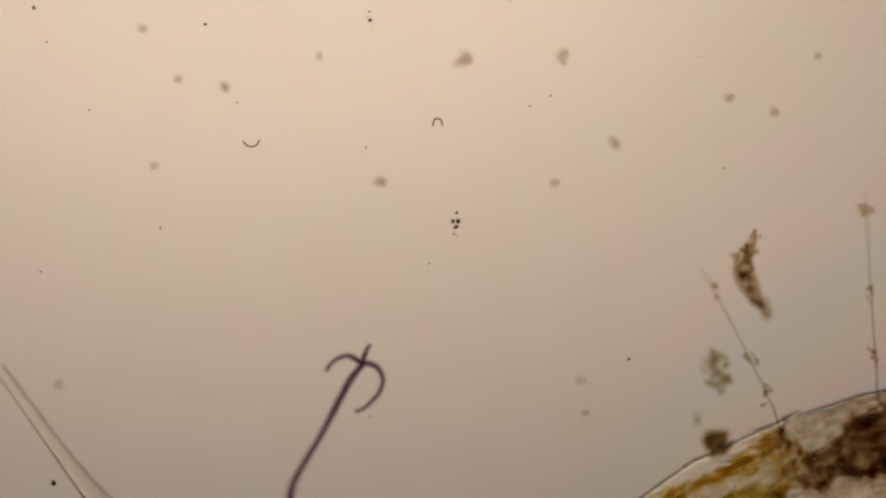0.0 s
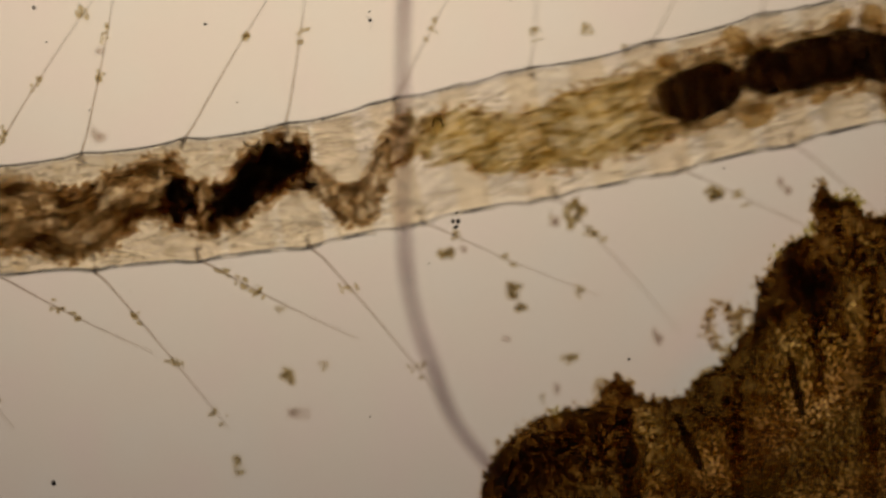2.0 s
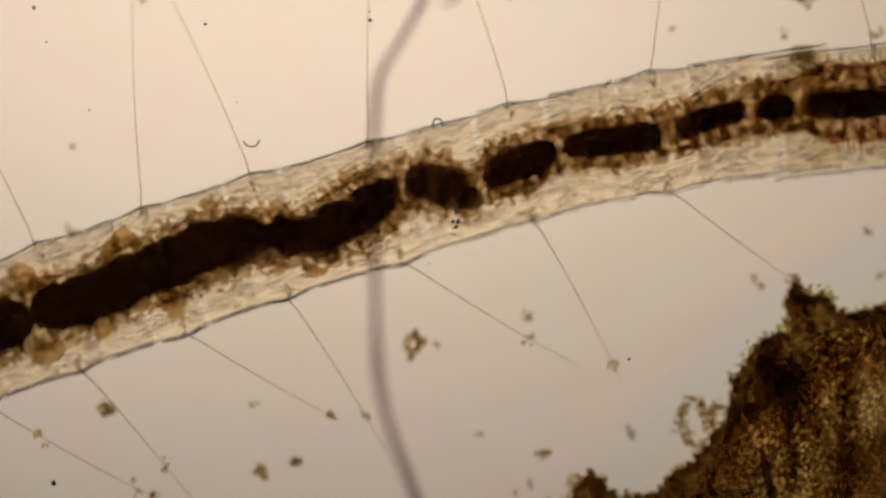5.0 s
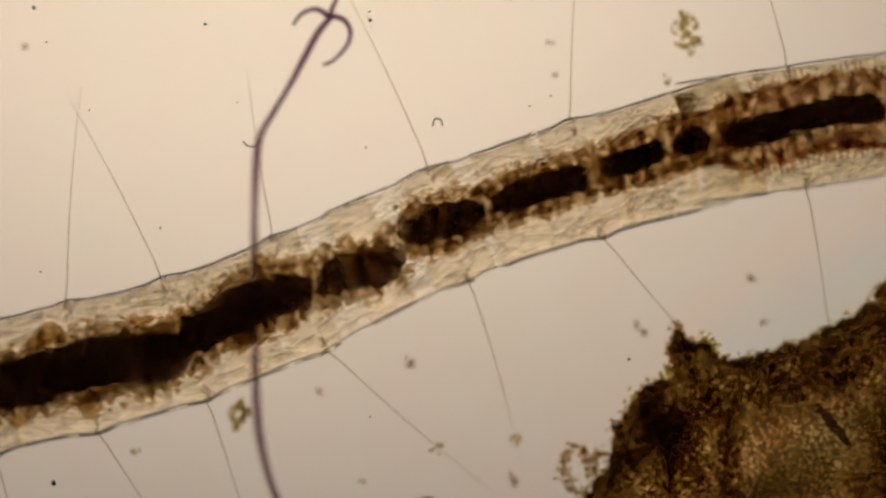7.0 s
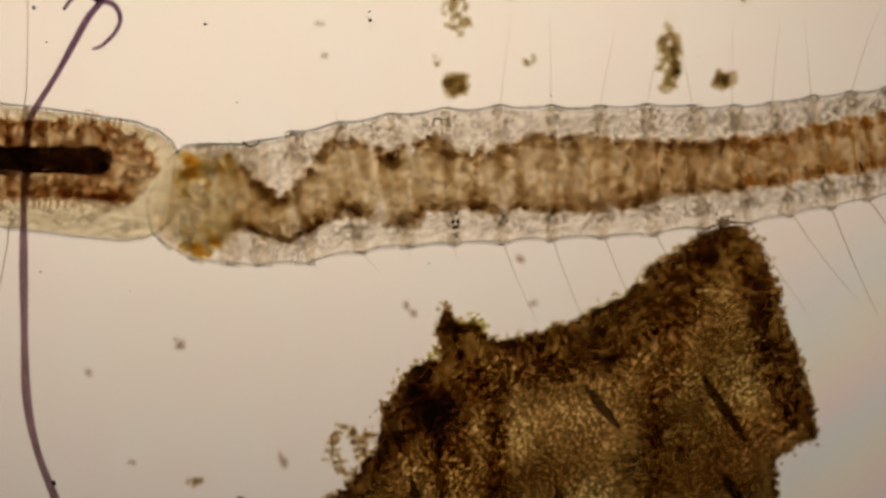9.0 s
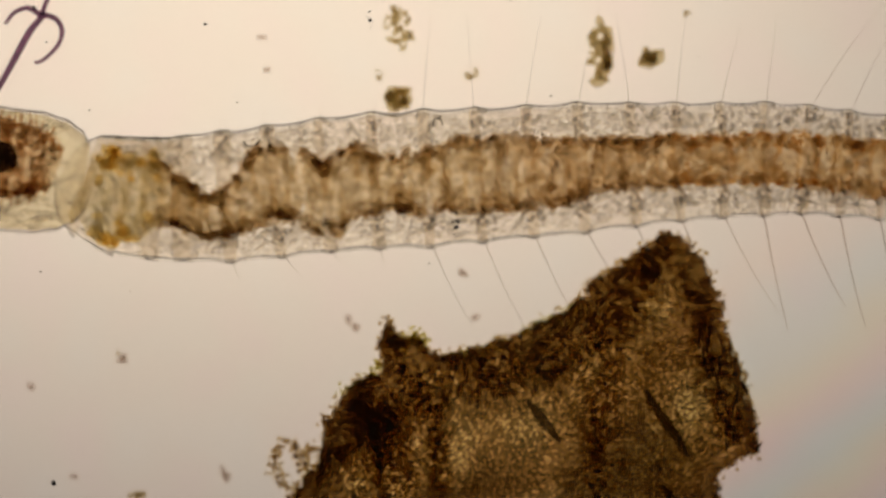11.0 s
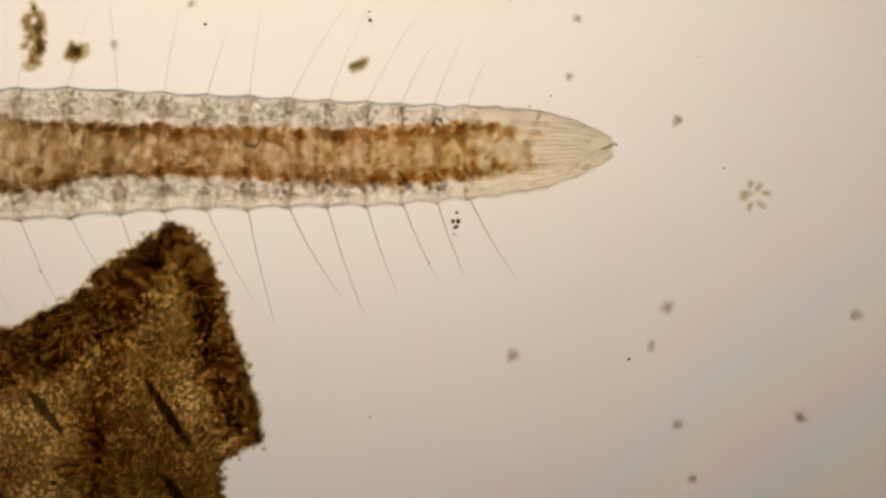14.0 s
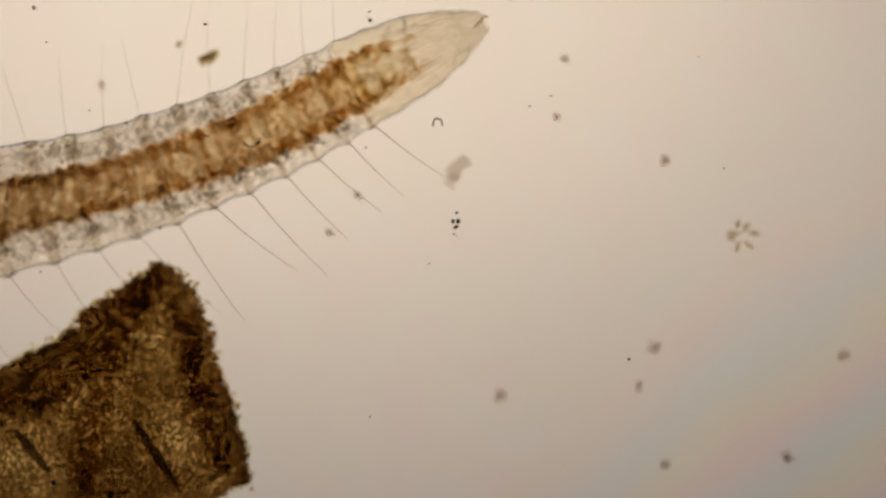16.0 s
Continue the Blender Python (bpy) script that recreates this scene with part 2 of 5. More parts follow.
def rings(sections, closed=True, n=16):
    """Skins rings of n points, one after another; caps both ends where closed."""
    faces = []
    for k in range(len(sections) - 1):
        for j in range(n):
            a, b = k * n + j, k * n + (j + 1) % n
            faces.append((a, b, b + n, a + n))
    if closed:
        faces.append(tuple(range(n))[::-1])
        last = (len(sections) - 1) * n
        faces.append(tuple(last + j for j in range(n)))
    return [p for s in sections for p in s], faces


def tube(points, radii, n=8, closed=True):
    """A round tube along points."""
    pts = [Vector(p) for p in points]
    out = []
    for k, p in enumerate(pts):
        d = (pts[min(k + 1, len(pts) - 1)] - pts[max(k - 1, 0)]).normalized()
        side = d.cross(Vector((0, 0, 1)))
        side = side.normalized() if side.length > 1e-6 else Vector((1, 0, 0))
        up = side.cross(d)
        out.append([tuple(p + (side * math.cos(2 * math.pi * j / n) + up * math.sin(2 * math.pi * j / n)) * radii[k]) for j in range(n)])
    return rings(out, closed, n)


def smooth_line(points, step):
    """Points of a soft curve through the given ones, about step apart."""
    P = [Vector(p) for p in points]
    P = [2 * P[0] - P[1]] + P + [2 * P[-1] - P[-2]]
    out = []
    for k in range(1, len(P) - 2):
        a, b, c, d = P[k - 1:k + 3]
        n = max(2, int((c - b).length / step))
        for j in range(n):
            s = j / n
            out.append(0.5 * ((2 * b) + (c - a) * s + (2 * a - 5 * b + 4 * c - d) * s * s + (3 * b - a - 3 * c + d) * s ** 3))
    out.append(P[-2])
    return out


def lump(rng, size, at=(0, 0, 0), flat=0.6, rough=0.35, level=1):
    """An uneven grain."""
    bm = bmesh.new()
    bmesh.ops.create_icosphere(bm, subdivisions=level, radius=1.0)
    seed = Vector((rng.uniform(0, 90), rng.uniform(0, 90), rng.uniform(0, 90)))
    long = rng.uniform(0.75, 1.3)
    turn = Matrix.Rotation(rng.uniform(0, 6.28), 3, "Z")
    vs = []
    for v in bm.verts:
        k = 1 + rough * noise.noise(v.co * 1.6 + seed) * 2
        p = turn @ Vector((v.co.x * k * size * long, v.co.y * k * size / long, v.co.z * k * size * flat))
        vs.append(tuple(p + Vector(at)))
    fs = [tuple(v.index for v in f.verts) for f in bm.faces]
    bm.free()
    return vs, fs


def grain_shapes(count, level):
    """Unit grains, uneven, as arrays of points and faces."""
    out = []
    rng = random.Random(level * 31 + count)
    for k in range(count):
        v, f = lump(rng, 1.0, flat=1.0, rough=0.3, level=level)
        out.append((np.array(v), np.array(f)))
    return out


SHAPES = grain_shapes(10, 1)
BITS = grain_shapes(10, 0)


def cloud(rng, items, shapes):
    """Many grains in one mesh. items: place, three half lengths, turn about z."""
    vs, fs, k = [], [], 0
    for (x, y, z), (a, b, c), turn in items:
        v, f = rng.choice(shapes)
        co, si = math.cos(turn), math.sin(turn)
        p = v * (a, b, c)
        vs.append(np.column_stack((p[:, 0] * co - p[:, 1] * si + x, p[:, 0] * si + p[:, 1] * co + y, p[:, 2] + z)))
        fs.append(f + k)
        k += len(v)
    return np.concatenate(vs), np.concatenate(fs).tolist()


# ---------------------------------------------------------------- slide and illuminator
def box(x0, y0, z0, x1, y1, z1):
    v = [(x, y, z) for z in (z0, z1) for y in (y0, y1) for x in (x0, x1)]
    f = [(0, 2, 3, 1), (4, 5, 7, 6), (0, 1, 5, 4), (2, 6, 7, 3), (0, 4, 6, 2), (1, 3, 7, 5)]
    return v, f


def build_slide():
    v, f = box(-4400, -3600, -1000, 7600, 3600, 0)
    return tagged(new("glass_slide", mesh_from("glass_slide", v, f, glass_material(), smooth=False)),
                  "clear glass microscope slide under a film of water", "microscope slide", kind="structure")


def build_illuminator():
    n = 96
    top = [(2700 * math.cos(2 * math.pi * k / n), 2700 * math.sin(2 * math.pi * k / n), 0) for k in range(n)]
    low = [(x * 1.03, y * 1.03, -400) for x, y, z in top]
    v, f = rings([low, top], True, n)
    ob = tagged(new("microscope_illuminator", mesh_from("illuminator", v, f, lamp_material(), smooth=False)),
                "round warm white illuminator glowing under the slide", "lamp")
    return ob


build_slide()
ILLUMINATOR = build_illuminator()
FRINGE_GLASS_Z = -1022.0


# Disc added under the slide only to carry the painted rainbow light.
def build_fringe_glass():
    n = 96
    top = [(2300 * math.cos(2 * math.pi * k / n), 2300 * math.sin(2 * math.pi * k / n), 15) for k in range(n)]
    low = [(x * 0.98, y * 0.98, -15) for x, y, z in top]
    v, f = rings([low, top], True, n)
    return tagged(new("added_fringe_glass", mesh_from("added_fringe_glass", v, f, fringe_glass_material(), smooth=False)),
                  "added clear round glass tinted with faint painted rainbow light fringes", "lens")


FRINGE_GLASS = build_fringe_glass()
ILLUMINATOR_ROWS = [(t, pose((x + 784) * U, (-(y + 441) + float(np.interp(t, [1.5, 3.5, 4.7, 6.8], [170, 90, 90, 0]))) * U, -9000 * U)) for t, x, y in TRACK]


# ---------------------------------------------------------------- leaf fragment
LEAF_EDGE = [(850, 905), (865, 825), (905, 770), (960, 735), (1010, 725), (1058, 712), (1068, 682), (1100, 660), (1145, 705),
             (1215, 700), (1245, 660), (1280, 640), (1340, 560), (1345, 500), (1400, 427), (1445, 415), (1440, 360), (1455, 318)]
LEAF_EDGE += [(1475, 352), (1510, 350), (1530, 378), (1561, 383), (1671, 353), (1771, 303), (1831, 245), (1951, 166), (1981, 178), (2021, 228),
              (2046, 288), (2053, 348), (2081, 408), (2101, 478), (2112, 553), (2055, 582), (2040, 600), (2046, 670), (2040, 980), (1400, 1000), (850, 1000)]


def inside(x, y, poly):
    hit = False
    for k in range(len(poly)):
        (x0, y0), (x1, y1) = poly[k - 1], poly[k]
        if (y0 > y) != (y1 > y) and x < (x1 - x0) * (y - y0) / (y1 - y0) + x0:
            hit = not hit
    return hit


def edge_gap(x, y, poly):
    best = 1e9
    for k in range(len(poly)):
        (x0, y0), (x1, y1) = poly[k - 1], poly[k]
        dx, dy = x1 - x0, y1 - y0
        s = max(0, min(1, ((x - x0) * dx + (y - y0) * dy) / (dx * dx + dy * dy)))
        best = min(best, math.hypot(x - x0 - s * dx, y - y0 - s * dy))
    return best


def lifted(x):
    """The fragment lies aslant: one end rests on the slide, the other stands up in the water."""
    return 25 * min(1, max(0, (1750 - x) / 650))


def build_leaf():
    rng = random.Random(4)
    leaf = tagged(new("leaf_fragment"), "torn dark brown decayed leaf fragment lying on the slide", "leaf")
    step = 6
    xs, ys = range(820, 2140, step), range(300 - 150, 1000, step)
    index, verts, faces = {}, [], []

    def at(i, j):
        if (i, j) not in index:
            x, y = xs[i], ys[j]
            jx, jy = 5 * noise.noise(Vector((x * 0.05, y * 0.05, 3))), 5 * noise.noise(Vector((x * 0.05, y * 0.05, 9)))
            h = 24 + 122 * min(1, max(0, (y - 170) / 190)) * min(1, max(0.4, edge_gap(x, y, LEAF_EDGE) / 30)) + 16 * noise.noise(Vector((x * 0.02, y * 0.02, 0))) + 6 * noise.noise(Vector((x * 0.09, y * 0.09, 5)))
            index[i, j] = len(verts)
            verts.append((x + jx, -(y + jy), max(8, h) + lifted(x)))
        return index[i, j]
    for i in range(len(xs) - 1):
        for j in range(len(ys) - 1):
            x, y = xs[i] + step / 2, ys[j] + step / 2
            wob = 10 * noise.noise(Vector((x * 0.06, y * 0.06, 1))) + 6 * noise.noise(Vector((x * 0.17, y * 0.17, 2)))
            inn = inside(x, y, LEAF_EDGE)
            gap = edge_gap(x, y, LEAF_EDGE) * (1 if inn else -1)
            if gap + wob > 2:
                faces.append((at(i, j), at(i, j + 1), at(i + 1, j + 1), at(i + 1, j)))
    low = [(x, y, max(2.0, z - 40)) for x, y, z in verts]
    level = lambda x, y: lifted(x) + 24 + 122 * min(1, max(0, (y - 170) / 190)) * min(1, max(0.4, edge_gap(x, y, LEAF_EDGE) / 30))
    n = len(verts)
    edges = {}
    for q in faces:
        for k in range(4):
            a, b = q[k], q[(k + 1) % 4]
            edges[a, b] = 1
    rim = [(b, a, a + n, b + n) for (a, b) in edges if (b, a) not in edges]
    allf = faces + [tuple(i + n for i in q[::-1]) for q in faces] + rim
    part("blade", mesh_from("blade", verts + low, allf, LEAF, verts + [(x * 0.05, y * 0.05, z * 0.05) for x, y, z in low]), leaf)
    # crumbling rim and grains over the blade
    items = []
    for k in range(len(LEAF_EDGE)):
        (x0, y0), (x1, y1) = LEAF_EDGE[k - 1], LEAF_EDGE[k]
        long = math.hypot(x1 - x0, y1 - y0)
        if min(y0, y1) > 890:
            continue
        for j in range(int(long / 1.6)):
            s = rng.random()
            away = rng.gauss(-6, 6.5)
            nx, ny = (y1 - y0) / long, -(x1 - x0) / long
            r = rng.uniform(1.5, 4.8)
            items.append(((x0 + (x1 - x0) * s + nx * away, -(y0 + (y1 - y0) * s + ny * away), rng.uniform(14, 96) + lifted(x0 + (x1 - x0) * s)), (r * rng.uniform(0.8, 1.25), r, r * 0.8), rng.uniform(0, 3.1)))
    v, f = cloud(rng, items, SHAPES)
    tagged(part("crumbly_rim", mesh_from("crumbly_rim", v, f, CRUST), leaf), kind="stuff")
    items = []
    while len(items) < 4800:
        x, y = rng.uniform(850, 2110), rng.uniform(170, 980)
        if 1560 < x < 1830 and y > 430 and rng.random() < 0.85:
            continue
        if inside(x, y, LEAF_EDGE) and edge_gap(x, y, LEAF_EDGE) > 4:
            r = rng.uniform(1.3, 3.4)
            items.append(((x, -y, level(x, y) + rng.uniform(0, 14)), (r * rng.uniform(0.8, 1.2), r, r * 0.7), rng.uniform(0, 3.1)))
    while len(items) < 10500:
        x, y = rng.uniform(850, 1500), rng.uniform(420, 980)
        if inside(x, y, LEAF_EDGE) and edge_gap(x, y, LEAF_EDGE) > 4:
            r = rng.uniform(1.5, 4)
            items.append(((x, -y, level(x, y) + rng.uniform(-20, 6)), (r * rng.uniform(0.8, 1.2), r, r * 0.7), rng.uniform(0, 3.1)))
    v, f = cloud(rng, items, BITS)
    tagged(part("grit_layer", mesh_from("grit_layer", v, f, CRUST), leaf), kind="stuff")
    veins = [([(1925, 225), (1890, 320), (1845, 420), (1826, 520), (1821, 680), (1815, 960)], 26), ([(1551, 440), (1550, 560), (1541, 680), (1540, 960)], 13),
             ([(1500, 400), (1590, 430), (1700, 425), (1790, 390), (1850, 330), (1940, 200)], 30), ([(1560, 405), (1680, 390), (1780, 340), (1850, 275), (1930, 195)], 30), ([(1965, 205), (2015, 310), (2055, 430), (2088, 555)], 30), ([(2000, 300), (2030, 420), (2055, 540)], 24),
             ([(1455, 350), (1490, 420), (1520, 480)], 20), ([(1108, 690), (1112, 780), (1116, 960)], 13), ([(1300, 660), (1302, 780), (1306, 960)], 11), ([(880, 860), (930, 800), (1020, 760), (1090, 730)], 24), ([(1400, 470), (1440, 560), (1450, 700)], 12), ([(1505, 425), (1530, 465), (1545, 490)], 24),
             ([(895, 890), (950, 830), (1040, 800), (1100, 790)], 40), ([(1390, 480), (1430, 520), (1490, 470)], 34), ([(1102, 725), (1114, 800), (1122, 960)], 18), ([(1330, 600), (1390, 540)], 26), ([(1400, 430), (1440, 520), (1465, 610)], 40), ([(1530, 500), (1545, 620), (1540, 800)], 20)]
    for line, wide in veins:
        pts = smooth_line([(x, -y, level(x, y)) for x, y in line], 6)
        items = []
        for p in pts:
            for j in range(int(wide * (0.42 if p.x > 1480 else 0.6))):
                r = rng.uniform(2.2, 5.6)
                x, y = p.x + rng.gauss(0, wide * 0.7), -p.y + rng.gauss(0, wide * 0.6)
                if not inside(x, y, LEAF_EDGE):
                    continue
                items.append(((x, -y, p.z + rng.uniform(-12, 4)), (r * 1.1, r * 1.2, r * 0.6), rng.uniform(0, 3.1)))
        v, f = cloud(rng, items, SHAPES)
        tagged(part("vein", mesh_from("vein", v, f, VEIN), leaf), kind="stuff")
    for (x0, y0), (x1, y1) in (((1700, 462), (1760, 537)), ((1908, 445), (1985, 562)), ((1936, 610), (1992, 690)), ((1396, 625), (1420, 735)), ((1198, 735), (1246, 832)), ((1650, 640), (1668, 700))):
        pts = [(x0 + (x1 - x0) * k / 8 + rng.uniform(-1, 1), -(y0 + (y1 - y0) * k / 8), level(x0, y0) - 24) for k in range(9)]
        v, f = tube(pts, [2 + 7 * math.sin(math.pi * (k + 0.6) / 9.4) for k in range(9)], 8)
        part("dark_rod", mesh_from("dark_rod", v, f, ROD), leaf, "dark grey rod on the leaf")
    for line, r in (([(1288, 625), (1268, 606), (1257, 578), (1263, 552), (1282, 541), (1298, 550), (1296, 568)], 6), ([(1306, 590), (1312, 560), (1330, 552)], 7), ([(1062, 705), (1060, 682), (1075, 672)], 4), ([(1785, 298), (1800, 268), (1812, 252), (1826, 256)], 2.5)):
        p = smooth_line([(x, -y, 22 + lifted(x)) for x, y in line], 6)
        items = []
        for q in p:
            for k in range(9):
                g = r * rng.uniform(0.2, 0.6)
                items.append(((q.x + rng.gauss(0, r * 0.9), q.y + rng.gauss(0, r * 0.9), q.z + rng.gauss(0, 4)), (g * 1.3, g, g), rng.uniform(0, 3.1)))
        v, f = cloud(rng, items, BITS)
        tagged(part("curled_shred", mesh_from("curled_shred", v, f, CRUST), leaf), kind="stuff")
    for line, r in (([(1462, 352), (1482, 368), (1500, 350), (1522, 366)], 9), ([(1560, 392), (1610, 380), (1665, 362)], 6), ([(1690, 350), (1740, 325), (1790, 298)], 6), ([(985, 725), (1010, 735), (1040, 722)], 6), ([(1380, 450), (1420, 428), (1440, 400)], 7)):
        items = []
        for q in smooth_line([(x, -y, 60 + lifted(x)) for x, y in line], 5):
            for k in range(7):
                g = r * rng.uniform(0.2, 0.55)
                items.append(((q.x + rng.gauss(0, r * 0.9), q.y + rng.gauss(0, r * 0.8), q.z + rng.uniform(-20, 40)), (g * 1.3, g, g), rng.uniform(0, 3.1)))
        v, f = cloud(rng, items, SHAPES)
        tagged(part("olive_tuft", mesh_from("olive_tuft", v, f, MOSSY), leaf, "yellowish olive crumbs on the torn rim"), kind="stuff")
    return leaf


build_leaf()

# ---------------------------------------------------------------- violet fibre
def build_fibre():
    fibre = tagged(new("textile_fibre"), "thin violet fibre with a frayed hooked end drifting in water", "fibre")
    line = [(850, -212), (828, -185), (805, -142), (775, -85), (748, -40), (728, 0), (722, 60), (720, 178), (722, 348), (726, 480), (742, 570), (770, 650), (805, 740), (860, 815), (960, 920)]
    pts = smooth_line([(x, -y, 95 + 145 * math.sin(math.pi * min(1, max(0, (y + 212) / 1150))) - 40 * max(0, (y - 500) / 420)) for x, y in line], 12)
    rad = [5.4 + 1.8 * min(1, k / (0.45 * len(pts))) + 0.8 * math.sin(k * 0.35) for k in range(len(pts))]
    part("strand", mesh_from("strand", *tube(pts, rad, 10, False), FIBRE), fibre)
    for arm in ([(848, -212), (825, -226), (800, -218), (784, -198)], [(850, -214), (872, -208), (884, -186), (876, -160), (850, -134), (835, -130)], [(848, -212), (854, -232), (862, -246)]):
        p = smooth_line([(x, -y, 95) for x, y in arm], 8)
        part("frayed_end", mesh_from("frayed_end", *tube(p, [5.2 - 2.6 * k / len(p) for k in range(len(p))], 8), FIBRE), fibre)
    return fibre


FIBRE_THING = build_fibre()
# the fibre floats high in the water at first and sinks to the slide as the worm glides by: seconds, height, drift
SINKING = [(0, 330, 0), (0.6, 350, 0), (1.0, 430, 4), (1.5, 620, 14), (4.7, 620, 14), (5.7, 450, 8), (6.8, 270, 2), (7.1, 220, 0), (7.4, 60, 0), (7.6, 5, 0), (8.2, 0, 0), (16, 0, 0)]

# ---------------------------------------------------------------- worm
LENGTH = 5685.0
STEP = 30.0


def at_u(table, u):
    """A soft curve through the table's points."""
    us = [p[0] for p in table]
    if u <= us[0] or u >= us[-1]:
        return float(table[0][1] if u <= us[0] else table[-1][1])
    k = int(np.searchsorted(us, u, side="right") - 1)
    (a, p), (b, q) = table[k], table[k + 1]
    s = (u - a) / (b - a)
    return float(p + (q - p) * (0.2 * s + 0.8 * s * s * (3 - 2 * s)))


# where the young worm's segments meet, closer towards the tail
NOTCHES = [4130 + 88 * k for k in range(9)] + [4911, 4985, 5057, 5126, 5192, 5258, 5318, 5375, 5428]


def segment_phase(u):
    return float(np.interp(u, [4042] + NOTCHES + [5480, 5530, 5580], range(-1, len(NOTCHES) + 3)))


def girth(u):
    """Half width with the soft bulge of each segment."""
    r = at_u(GIRTH, u)
    return r * (0.99 + 0.055 * max(math.exp(-((u - h) / 26) ** 2) for h in HAIRS[:15])) if 1000 < u < 3500 else r


def girth_rear(u):
    r = at_u(GIRTH_REAR, u)
    return r * (0.99 + 0.036 * abs(math.cos(math.pi * segment_phase(u))) ** 4) if 4060 < u < 5560 else r


# half width of the body along its length, head to tail
GIRTH = [(0, 26), (40, 44), (100, 62), (200, 70), (500, 74), (760, 84), (950, 98), (1400, 108), (1900, 116), (2300, 117), (2700, 110), (3000, 104), (3250, 106), (3450, 110), (3700, 111), (3790, 108), (3830, 100), (3860, 84), (3876, 62), (3886, 34), (3890, 8)]
GIRTH_REAR = [(3836, 30), (3850, 66), (3870, 86), (3900, 98), (3950, 106), (4150, 115), (4450, 120), (4700, 115), (5000, 101), (5250, 92), (5450, 82), (5550, 72), (5610, 55), (5650, 38), (5675, 24), (5685, 14)]
GUT_R = [(60, 10), (110, 26), (175, 38), (205, 58), (500, 62), (690, 52), (760, 56), (800, 32), (850, 30), (905, 50), (1000, 56), (1120, 58), (1220, 46), (1280, 54), (1350, 42), (1480, 50), (1565, 32), (1640, 36), (1690, 40), (1740, 58), (1805, 52), (1850, 64), (1940, 64), (2060, 62),
         (2200, 58), (2400, 66), (2510, 54), (2700, 62), (2750, 46), (2810, 54), (2875, 38), (2950, 54), (3030, 38), (3120, 46), (3205, 40), (3300, 46), (3450, 46), (3500, 66), (3740, 66), (3790, 56), (3825, 34), (3860, 24), (3876, 60), (3905, 80), (3980, 78), (4005, 52), (4035, 40), (4060, 39), (4118, 36), (4150, 46), (4180, 58), (4213, 62), (4280, 58), (4300, 60), (4318, 64), (4345, 60), (4374, 58), (4410, 50), (4440, 45), (4480, 54), (4572, 62), (4650, 60), (4690, 57), (4740, 48), (4818, 41), (5000, 42), (5300, 47), (5450, 46), (5530, 35), (5570, 24), (5590, 18)]
GUT_OFF = [(0, 0), (690, 0), (760, 22), (800, -20), (850, -6), (905, 6), (1000, 8), (1100, -12), (1200, -30), (1280, 4), (1350, -30), (1420, 13), (1510, 36), (1565, -45), (1600, -30), (1640, 15), (1690, 48), (1740, 26), (1805, -7), (1850, 0), (1940, -4), (2060, 10), (2110, 12), (2210, -5), (2310, -10), (2410, 7), (2480, 13), (2530, -2), (2590, -29), (2650, -24), (2710, -9), (2760, 8), (2810, 12), (2870, -6), (2900, -12), (2955, -4), (3020, 10), (3120, 0), (3320, 4), (3410, 18), (3540, 10), (3870, -4),
           (3932, -15), (3998, 6), (4011, 8), (4035, -4), (4060, -14), (4118, -40), (4150, -24), (4180, -6), (4213, 2), (4280, -3), (4300, -10), (4318, -18), (4345, 4), (4374, 17), (4410, 0), (4440, -16), (4480, -1), (4513, -2), (4615, -6), (4690, -4), (4790, 9), (5000, 5), (5600, 0)]
# dark gut content: beads from u to u with a half width
BEADS = [(1284, 1322, 20), (1368, 1505, 33), (1962, 2084, 47), (2096, 2508, 44), (2506, 2742, 38), (2762, 2864, 33), (2892, 3015, 30), (3040, 3198, 25), (3232, 3350, 21), (3380, 3438, 24), (3470, 3750, 25)]
POUCHES = [(2091, 1, 24), (2098, -1, 26), (2286, 1, 22), (2262, 1, 17), (2318, -1, 22), (1975, 1, 16), (2420, 1, 14), (2560, -1, 15), (2660, 1, 14), (2190, -1, 14)]
FOLDS = [4292, 4436, 4512, 4606, 4700] + [n + 20 for n in NOTCHES if 4740 < n < 5400]
HAIRS = [765, 965, 1140, 1320, 1495, 1640, 1800, 1960, 2135, 2320, 2510, 2715, 2955, 3200, 3600] + NOTCHES


def ring_rows(lo, hi, u0, count, n, radius, shift, squash, wob, wobble_scale):
    """Rings of a body tube from lo to hi, in the piece's own space, with the tissue coordinates."""
    secs, rest = [], []
    for k in range(count):
        u = lo + (hi - lo) * k / (count - 1)
        r, o = radius(u), shift(u)
        row = []
        for j in range(n):
            a = 2 * math.pi * j / n
            q = Vector((u * wobble_scale, 1.5 * math.cos(a), 1.5 * math.sin(a)))
            w = 1 + wob * noise.noise(q) + 0.5 * wob * noise.noise(q * 3)
            row.append((u - u0, o + r * w * math.cos(a), squash * r * w * math.sin(a)))
            rest.append((u, o + r * math.cos(a), r * math.sin(a)))
        secs.append(row)
    return secs, rest


def gut_off(u):
    return at_u(GUT_OFF, u)


def gut_r(u):
    """Half width of the gut; the young worm's gut bulges in each segment."""
    r = at_u(GUT_R, u)
    return r + 7 * (abs(math.sin(math.pi * (segment_phase(u) - 0.25))) ** 0.7 - 0.6) if 4440 < u < 5450 else r


SWAYING = []
# backward sway of the bristles as the worm glides: seconds, degrees of the upper ones, of the lower ones
SWAY = [(0, 0, 0), (1.0, 2, 4), (1.2, 4, 8), (1.5, 30, 42), (2.0, 28, 42), (2.5, 8, 38), (3.0, 42, 54), (3.5, 5, 33), (4.7, 4, 32), (6.8, 5, 11), (16, 3, 8)]


